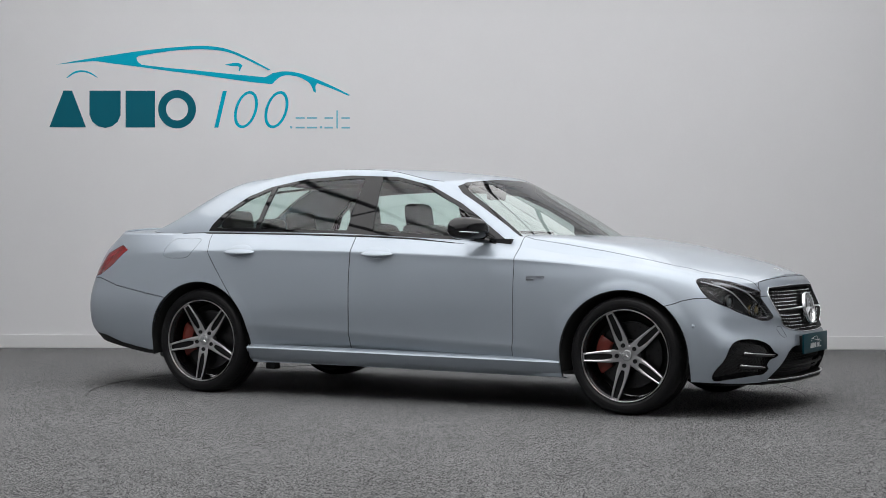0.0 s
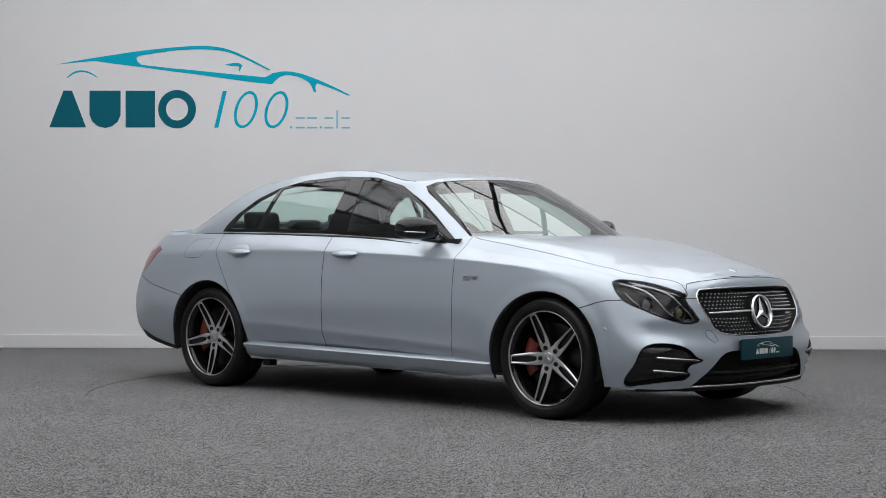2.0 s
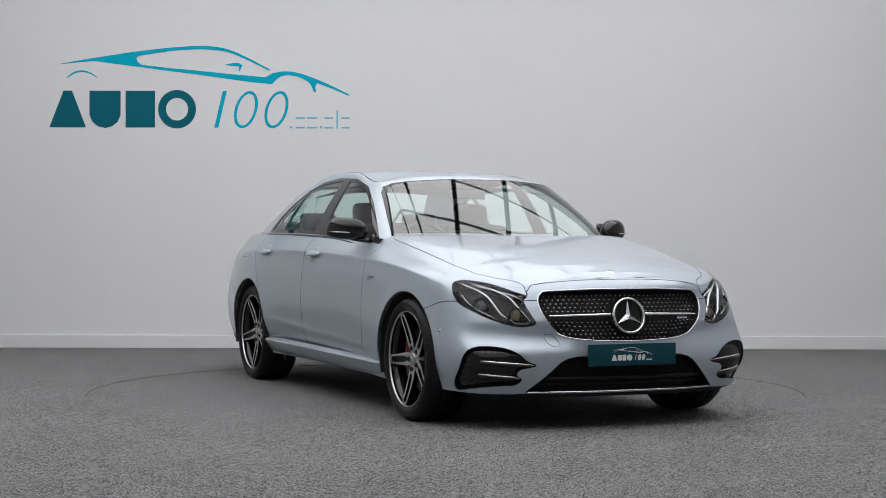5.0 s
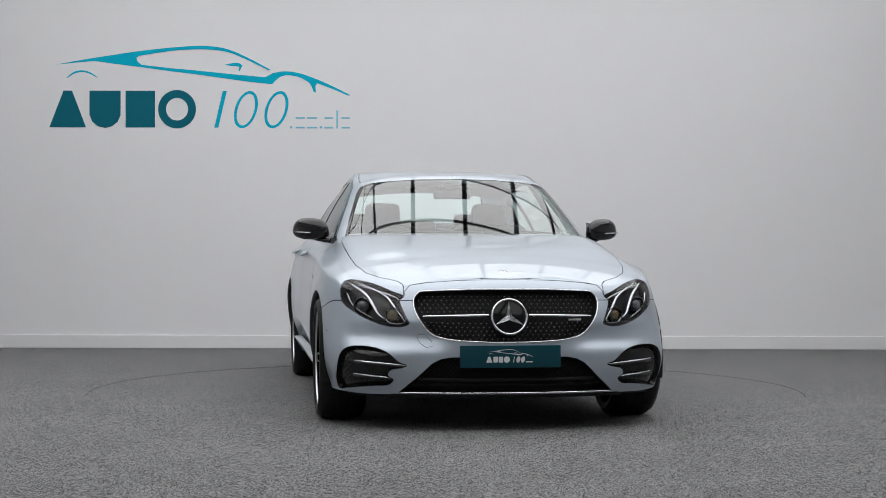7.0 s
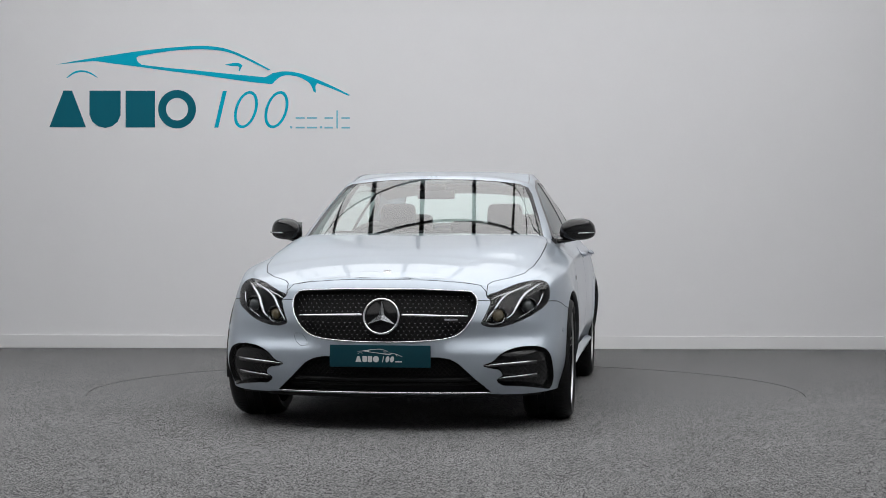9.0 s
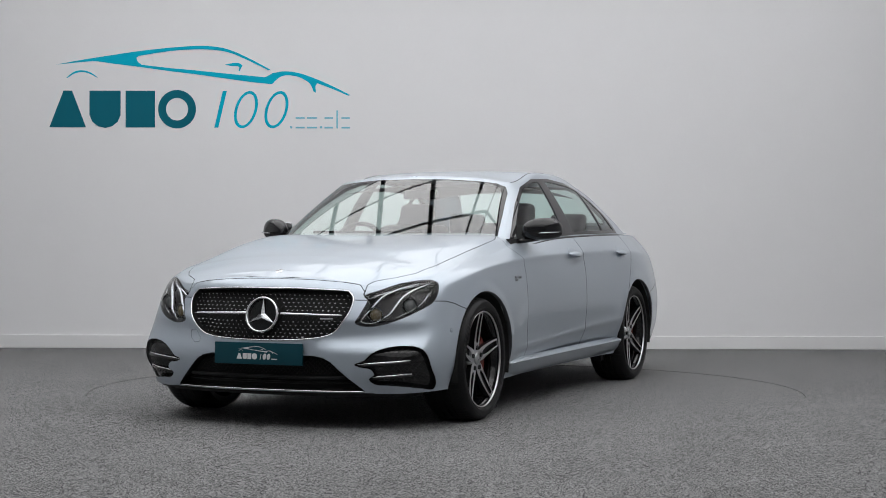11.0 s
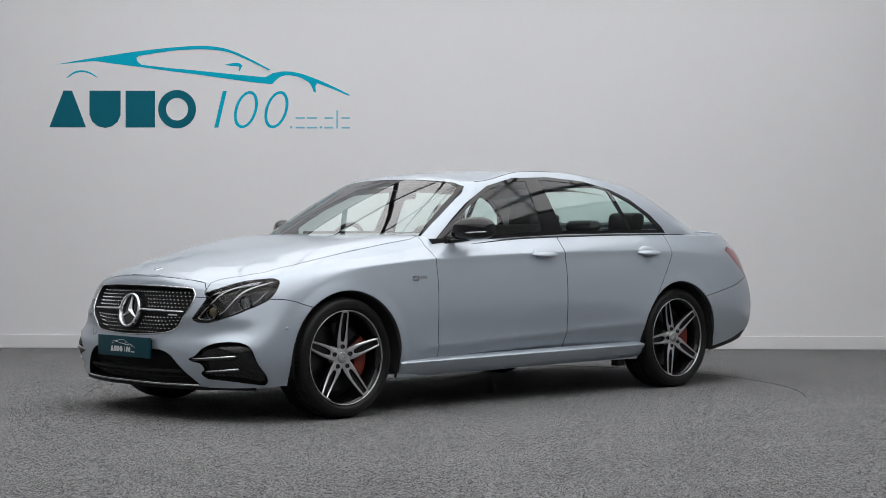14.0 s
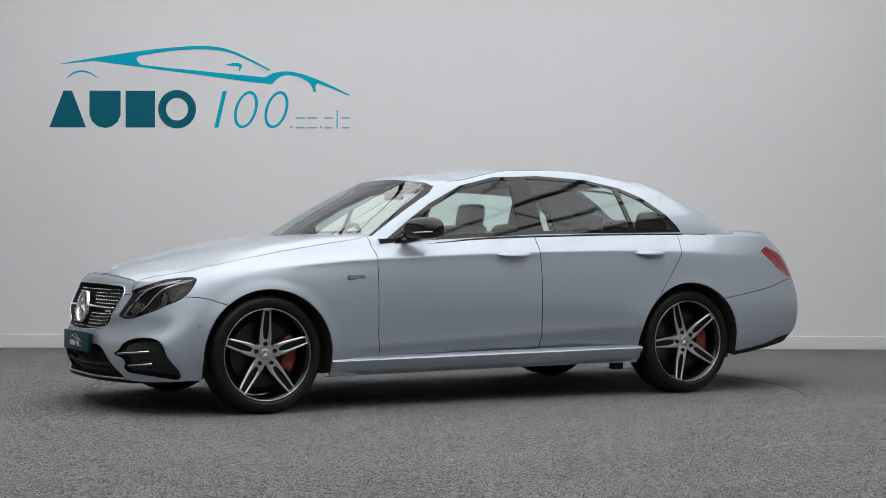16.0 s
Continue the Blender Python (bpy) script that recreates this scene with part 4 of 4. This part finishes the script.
def flanks(thing, skin):
    for s in (1, -1):
        # sill panel
        prof = [(.905, .320), (.938, .304), (.943, .297), (.938, .288), (.915, .245), (.885, .214), (.80, .20)]
        rows = []
        for k in range(31):
            x = -1.10 + 2.17 * k / 30
            lift = .022 * (1 - k / 30)
            rows.append([(x, s * (y - .006 * math.sin(math.pi * k / 30)), z + lift * .9 - .012) for y, z in prof])
        bm = sheet(rows)
        bmesh.ops.recalc_face_normals(bm, faces=bm.faces)
        part("side_sill", bm, PAINT, thing, "body-coloured stepped sill panel", sharp=40)
        # wheel-arch liners
        for xc, zc in ((AXLE - .01, .325), (-AXLE, .335)):
            ys = (.935, .90, .55)
            rs = (.384, .379, .379)
            ring = []
            for y, r in zip(ys, rs):
                ring.append([(xc + r * math.cos(q), s * y, zc + r * math.sin(q)) for q in (math.pi * (-.075 + 1.15 * k / 40) for k in range(41))])
            ring.append([(xc, s * .55, zc)] * 41)
            part("arch_liner", sheet(ring), WELLBLACK, thing)
        # mirror: cap, glass band and arm
        cap = bmesh.new()
        bmesh.ops.create_uvsphere(cap, u_segments=40, v_segments=24, radius=1)
        for v in cap.verts:
            x, y, z = v.co
            k = 1 / max((abs(x) ** 2.6 + abs(y) ** 2.6 + abs(z) ** 2.6) ** (1 / 2.6), 1e-6)
            x, y, z = x * k, y * k, z * k
            if z < 0:
                z *= .88
            y2 = y * .112 * (1 - .12 * z)
            v.co = (.462 + x * (.088 if x > 0 else .052) - .055 * y, s * (.918 + y2 * .96), 1.056 + z * .072 + .006 * y)
        if s < 0:
            bmesh.ops.reverse_faces(cap, faces=cap.faces)
        mir = part("door_mirror", cap, GLOSSBLACK, thing, "gloss black door mirror on a short arm")
        part("mirror_arm", tube_bm([(.48, s * .90, 1.002), (.515, s * .86, .994), (.545, s * .815, .988), (.55, s * .79, .985)], lambda f: .018 + .005 * f, 12, flat=.7), GLOSSBLACK, mir)
        part("mirror_lamp", tube_bm([(.465, s * 1.022, 1.041), (.517, s * .980, 1.038), (.540, s * .925, 1.036), (.548, s * .865, 1.035)], .0055, 8, flat=.8), SATIN, mir, "slim turn-signal strip")
        glass = box_bm(.408, .412, min(s * .832, s * 1.005), max(s * .832, s * 1.005), 1.010, 1.106, .001)
        part("mirror_glass", glass, CHROME, mir)
        part("mirror_foot", box_bm(.50, .60, min(s * .775, s * .805), max(s * .775, s * .805), .978, 1.004, .008), GLOSSBLACK, mir, sharp=30)
        # fender badge: the word over a line and a short bar
        side_word(thing, skin, s)
        for x0, x1, z0, z1 in ((.855, .972, .7655, .7675), (.858, .905, .757, .7635)):
            if s > 0:
                x0, x1 = 1.833 - x1, 1.833 - x0
            n = 6
            rows = []
            for k in range(n + 1):
                p, q = side_at(skin, x0 + (x1 - x0) * k / n, z0, -.003), side_at(skin, x0 + (x1 - x0) * k / n, z1, -.003)
                rows.append([(p.x, s * p.y, p.z), (q.x, s * q.y, q.z)])
            bm = sheet(rows)
            got = bmesh.ops.extrude_face_region(bm, geom=bm.faces[:])
            bmesh.ops.translate(bm, vec=(0, -s * .0035, 0), verts=[g for g in got["geom"] if isinstance(g, bmesh.types.BMVert)])
            bmesh.ops.recalc_face_normals(bm, faces=bm.faces)
            part("side_badge", bm, CHROMEDARK, thing, "small chrome badge bars", smooth=False)
        part("jacking_point", box_bm(-1.02, -.95, min(s * .78, s * .84), max(s * .78, s * .84), .165, .21, .004), MATTBLACK, thing, smooth=False)
    # underbody
    part("underbody", box_bm(-1.98, 1.90, -.70, .70, .20, .26, .02), UNDERGREY, thing, smooth=False)


POCKETBLACK = plain("satin_black_lacquer", (0.007, 0.007, 0.008), 0.35, vary=0.1, spec=0.3)
UNDERGREY = plain("underbody_coating", (0.09, 0.09, 0.09), 0.8, vary=0.2)
CAPSILVER = plain("cap_silver", (0.42, 0.43, 0.44), 0.4, metal=0.8, vary=0.08)
CHROMEDARK = plain("badge_chrome", (0.35, 0.36, 0.38), 0.2, metal=1.0, vary=0.05)


def soft_box(x0, x1, y0, y1, z0, z1, r=.05, lean=0.0):
    bm = box_bm(x0, x1, y0, y1, z0, z1, r, 4)
    if lean:
        for v in bm.verts:
            v.co.x += lean * (v.co.z - z0)
    return bm


def interior(thing):
    shell = part("cabin_floor", box_bm(-1.9, 1.0, -.74, .74, .27, .31), MATTBLACK, thing, smooth=False)
    for s in (1, -1):
        part("door_card", box_bm(-1.35, .70, min(s * .77, s * .80), max(s * .77, s * .80), .32, 1.0), SEATBLACK, thing, smooth=False)
        seat = part("front_seat", soft_box(-.28, .27, s * .37 - .25, s * .37 + .25, .36, .56, .06), SEATBLACK, thing, "black leather front seat")
        part("backrest", soft_box(-.40, -.24, s * .37 - .25, s * .37 + .25, .50, 1.10, .07, -.32), SEATBLACK, seat)
        part("headrest", soft_box(-.61, -.48, s * .37 - .12, s * .37 + .12, 1.06, 1.245, .058, -.15), SEATBLACK, seat)
        for d in (-.05, .05):
            part("headrest_post", tube_bm([(-.56, s * .37 + d, 1.05), (-.565, s * .37 + d, 1.14)], .007), CHROME, seat)
    rear = part("rear_seat", soft_box(-1.30, -.80, -.66, .66, .40, .58, .06), SEATBLACK, thing, "black leather rear bench")
    part("backrest", soft_box(-1.40, -1.25, -.66, .66, .50, 1.06, .06, -.38), SEATBLACK, rear)
    for y in (-.40, 0, .40):
        part("headrest", soft_box(-1.60, -1.48, y - .13, y + .13, 1.05, 1.19 if y else 1.14, .045, -.15), SEATBLACK, rear)
    part("parcel_shelf", box_bm(-2.0, -1.55, -.62, .62, 1.02, 1.045), SEATBLACK, thing, smooth=False)
    part("dashboard", soft_box(.50, .88, -.66, .66, .70, .95, .06), SEATBLACK, thing, "black dashboard")
    part("instrument_screen", box_bm(.545, .56, -.60, .15, .95, 1.05, .006), GLOSSBLACK, thing, smooth=False)
    ring = spin_bm([(.18 + .015 * math.cos(q), .015 * math.sin(q)) for q in (2 * math.pi * k / 10 for k in range(11))], 40)
    at = Matrix.Translation((.40, -.37, .93)) @ Matrix.Rotation(radians(-22), 4, "Y") @ Matrix.Rotation(radians(90), 4, "Z")
    sw = part("steering_wheel", moved(ring, at), SEATBLACK, thing, "black leather steering wheel")
    part("hub", moved(soft_box(-.16, .16, -.02, .02, -.05, .05, .018), at), SEATBLACK, sw)
    part("interior_mirror", soft_box(.20, .23, -.12, .12, 1.255, 1.315, .014), MATTBLACK, thing)
    part("sensor_pod", soft_box(.16, .25, -.06, .06, 1.315, 1.35, .015), MATTBLACK, thing)
    head = []
    for k in range(21):
        x = .22 - 1.45 * k / 20
        head.append([(x, y, 1.322 + .055 * math.sin(math.pi * (k + 2) / 24) - .05 * (abs(y) / .56) ** 2.5) for y in (-.56 + 1.12 * q / 14 for q in range(15))])
    part("headliner", sheet(head), HEADLINER, thing, "pale grey headliner")


def wheels(thing):
    for xc, sy, turn in ((AXLE, 1, 90), (AXLE, -1, -4), (-AXLE, 1, 141), (-AXLE, -1, 132)):
        wheel(thing, xc, sy, turn)


SPOKE_OUT = [(.036, .030), (.075, .0360), (.12, .0352), (.18, .031), (.257, .0245)]
SPOKE_IN = [(.082, .003), (.098, .0125), (.14, .0178), (.19, .0170), (.249, .0142)]


def dish(r):
    """How far the face of the wheel lies behind its outer rim."""
    return -.014 - .030 * max(0, 1 - (r / .255) ** 2)


def wheel(thing, xc, sy, turn):
    w = part("wheel", spin_bm([(.258, -.006), (.262, -.002), (.266, -.006), (.268, -.016), (.262, -.02), (.250, -.026), (.246, -.06), (.238, -.13), (.242, -.2), (.268, -.235)], 96), GLOSSBLACK, thing, "gloss black alloy wheel with five bright-faced twin spokes")
    w.location = (xc, sy * (.935 if xc > 0 else .928), TYRE_R)
    if sy < 0:
        w.rotation_euler = (0, 0, math.pi)
    lip = spin_bm([(.2575, -.010), (.2585, -.003), (.2615, -.0005), (.2640, -.003), (.265, -.012)], 96)
    part("rim_edge", lip, ALLOY, w, "bright machined rim edge")
    prof = [(.262, -.016), (.270, -.002), (.282, .006), (.300, .010), (.316, .004), (.328, -.012), (TYRE_R - .003, -.034), (TYRE_R, -.055)]
    for g in (.085, .125, .165):
        prof += [(TYRE_R, -g + .004), (TYRE_R - .007, -g + .003), (TYRE_R - .007, -g - .003), (TYRE_R, -g - .004)]
    prof += [(TYRE_R, -.195), (TYRE_R - .004, -.215), (.325, -.235), (.300, -.252), (.266, -.240)]
    tyre = part("tyre", spin_bm(prof, 120), RUBBER, w, "low-profile black tyre", sharp=40)
    ribs = bmesh.new()
    for k in range(72):
        q = 2 * math.pi * k / 72
        a = tube_bm([(TYRE_R * math.cos(q) * f, y, TYRE_R * math.sin(q) * f) for f, y in ((.972, -.0145), (.992, -.034), (1.0005, -.06), (1.0005, -.082))], .0018, 4)
        merge(ribs, a)
    part("tread_groove", ribs, WELLBLACK, tyre)
    for r, h in ((.283, .006), (.312, .0055)):
        part("sidewall_ring", spin_bm([(r - .002, .0), (r - .001, h + .003), (r + .001, h + .003), (r + .002, .0)], 96), RUBBER, tyre)
    # spokes
    a0 = turn
    for k in range(5):
        ang = a0 + 72 * k
        rot = Matrix.Rotation(radians(-ang), 4, "Y")
        face = bmesh.new()
        for sg in (1, -1):
            lo = smooth_line(SPOKE_IN, 4)
            hi = smooth_line(SPOKE_OUT, 4)
            rows = []
            for (ra, wa), (rb, wb) in zip(lo, hi):
                rows.append([(ra, dish(ra) + .001, sg * wa), ((ra + rb) / 2, dish((ra + rb) / 2) + .004, sg * (wa + wb) / 2), (rb, dish(rb), sg * wb)])
            merge(face, sheet(rows))
        r0, r1 = SPOKE_IN[-1], SPOKE_OUT[-1]
        merge(face, sheet([[(r0[0], dish(r0[0]), -r0[1]), (r0[0], dish(r0[0]), r0[1])], [(r1[0], dish(r1[0]), -r1[1]), (r1[0], dish(r1[0]), r1[1])]]))
        merge(face, sheet([[(.036, dish(.036), -.030), (.036, dish(.036), .030)], [(.088, dish(.088), -.003), (.088, dish(.088), .003)]]))
        bmesh.ops.remove_doubles(face, verts=face.verts, dist=.0004)
        bmesh.ops.recalc_face_normals(face, faces=face.faces)
        sp = part("spoke", moved(face.copy(), rot), ALLOY, w, "bright machined twin spoke with a black pocket", sharp=30)
        face.free()
        core = bmesh.new()
        hi = smooth_line(SPOKE_OUT, 4)
        rows = [[(r, dish(r) - .002, wd - .0008), (r, dish(r) - .030, wd * .9), (r, dish(r) - .032, -wd * .9), (r, dish(r) - .002, -wd + .0008)] for r, wd in hi]
        merge(core, sheet(rows))
        rows = [[(r, dish(r) - .013, wd + .003), (r, dish(r) - .013, -wd - .003)] for r, wd in smooth_line(SPOKE_IN, 4)]
        merge(core, sheet(rows))
        part("spoke_core", moved(core, rot), POCKETBLACK, sp, sharp=30)
        # black cap in place of the bolt hole, its shade put into the colour
        hole_cap = spin_bm([(0, -.035), (.0105, -.035), (.0118, -.0335), (.0128, -.042)], 16)
        q = radians(ang)
        part("bolt_hole_cap", moved(hole_cap, Matrix.Translation((.060 * math.cos(q), 0, .060 * math.sin(q)))), POCKETBLACK, w)
    part("hub", spin_bm([(0, -.0425), (.045, -.0425), (.058, -.0445), (.066, -.052), (.07, -.08)], 48), ALLOY, w)
    cap = part("hub_cap", spin_bm([(0, -.033), (.024, -.0335), (.029, -.035), (.032, -.038), (.033, -.045)], 40), CAPSILVER, w, "round silver hub cap")
    star = bmesh.new()
    for k in range(3):
        a = radians(90 + 120 * k)
        v = [star.verts.new(p) for p in ((math.cos(a) * .025, -.0325, math.sin(a) * .025), (math.cos(a + 1) * .005, -.0325, math.sin(a + 1) * .005), (math.cos(a - 1) * .005, -.0325, math.sin(a - 1) * .005), (0, -.030, 0))]
        star.faces.new((v[0], v[1], v[3]))
        star.faces.new((v[0], v[3], v[2]))
    bmesh.ops.recalc_face_normals(star, faces=star.faces)
    part("cap_mark", star, CHROME, cap, smooth=False)
    # brake behind the spokes
    disc = part("brake_disc", spin_bm([(.05, -.085), (.085, -.085), (.088, -.105), (.19, -.105), (.192, -.13), (.05, -.13)], 64), STEEL, w, "drilled steel brake disc", sharp=30)
    # drilled holes as flat black dots, the shade in them painted on
    holes = bmesh.new()
    for k in range(36):
        q = 2 * math.pi * k / 36
        r = .11 + .03 * (k % 3)
        merge(holes, moved(spin_bm([(0, -.1045), (.0045, -.1045), (.0045, -.107)], 8), Matrix.Translation((r * math.cos(q), 0, r * math.sin(q)))))
    tagged(part("disc_hole_shade", holes, WELLBLACK, disc), kind="stuff")
    rear_dir = 180 if sy > 0 else 0
    rows = []
    for k in range(13):
        q = radians(rear_dir - 34 + 68 * k / 12)
        e = .006 * (1 if k in (0, 12) else 0)
        rows.append([(r * math.cos(q), y - e, r * math.sin(q)) for r, y in ((.120, -.105), (.122, -.078), (.135, -.068), (.175, -.066), (.200, -.075), (.208, -.10), (.208, -.14))])
    cal = sheet(rows)
    bmesh.ops.recalc_face_normals(cal, faces=cal.faces)
    part("brake_caliper", cal, CALIPER, w, "red-painted brake caliper", sharp=35)
    part("backing", spin_bm([(0, -.15), (.235, -.15)], 40), WELLBLACK, w)
    return w


def wall_mark():
    """The drawn mark on the wall: car strips above plain letter-high blocks."""
    thing = new("wall_graphic")
    thing.location = (-2.234, WALL_Y, 2.022)
    tagged(thing, "teal and cyan vinyl car mark with plain blocks on the wall", "wall graphic")
    u = .00519

    def put(name, poly, m):
        bm = prism_bm([((x - 356) * u, (228 - y) * u) for x, y in poly], .003)
        part(name, bm, m, thing, smooth=False)

    def ring(name, cx, cy, rx, ry, t, lean, m):
        bm = bmesh.new()
        n = 48
        for k in range(n):
            q = []
            for a in (k, k + 1):
                w = 2 * math.pi * a / n
                for f, y in ((1, 0), (1, -.003)):
                    q.append(((cx + rx * math.cos(w) + lean * ry * math.sin(w), cy - ry * math.sin(w)), (cx + (rx - t) * math.cos(w) + lean * (ry - t) * math.sin(w), cy - (ry - t) * math.sin(w)), y))
            P = lambda p, y: bm.verts.new(((p[0] - 356) * u, y, (228 - p[1]) * u))
            (o0, i0, _), _, (o1, i1, _), _ = q
            bm.faces.new((P(o0, -.003), P(i0, -.003), P(i1, -.003), P(o1, -.003)))
            bm.faces.new((P(o0, -.003), P(o1, -.003), P(o1, 0), P(o0, 0)))
            bm.faces.new((P(i0, -.003), P(i0, 0), P(i1, 0), P(i1, -.003)))
        bmesh.ops.remove_doubles(bm, verts=bm.verts, dist=1e-5)
        bmesh.ops.recalc_face_normals(bm, faces=bm.faces)
        part(name, bm, m, thing, smooth=False)

    for s in swoosh():
        put("car_stroke", s, CYAN)
    put("dark_block", [(89, 227), (114, 162), (129, 162), (154, 227)], TEAL)
    put("dark_block", [(160, 162), (215, 162), (215, 205), (210, 217), (200, 225), (188, 228), (175, 225), (165, 217), (160, 205)], TEAL)
    put("dark_block", [(224, 162), (276, 162), (276, 227), (224, 227)], TEAL)
    ring("dark_ring", 315, 194.5, 33.5, 34, 14, 0, TEAL)
    put("slanted_bar", [(381, 227), (396, 162), (403, 162), (388, 227)], CYAN)
    ring("slanted_ring", 437, 195, 20, 33, 5, .22, CYAN)
    ring("slanted_ring", 491, 195, 20, 33, 5, .22, CYAN)
    put("pale_bar", [(515, 224), (519, 224), (519, 228), (515, 228)], PALECYAN)
    for x0, x1, y0 in ((525, 541, 208), (545, 563, 208), (576, 591, 208), (597, 600, 196), (606, 621, 208)):
        put("pale_bar", [(x0, 228), (x1, 228), (x1, 225), (x0, 225)] if x1 - x0 > 5 else [(x0, 228), (x1, 228), (x1, y0), (x0, y0)], PALECYAN)
        if x1 - x0 > 5:
            put("pale_bar", [(x0, y0 + 3), (x1, y0 + 3), (x1, y0), (x0, y0)], PALECYAN)
    put("pale_bar", [(568, 224), (572, 224), (572, 228), (568, 228)], PALECYAN)


def motions():
    table = bpy.data.objects["turntable"]
    auto = bpy.data.objects["car"]
    rows_t, rows_c = [], []
    for k in range(33):
        t = k * 0.5
        a = TURN0 + RATE * t
        c, s = math.cos(radians(a)), math.sin(radians(a))
        rows_t.append((t, pose(AXIS[0], AXIS[1], TABLE_Z, 0, 0, a)))
        rows_c.append((t, pose(AXIS[0] + CAR_OFF[0] * c - CAR_OFF[1] * s, AXIS[1] + CAR_OFF[0] * s + CAR_OFF[1] * c, TABLE_Z, 0, 0, a)))
    walk(table, rows_t)
    walk(auto, rows_c)


room()
light_ceiling()
turntable()
wall_mark()
car()
motions()
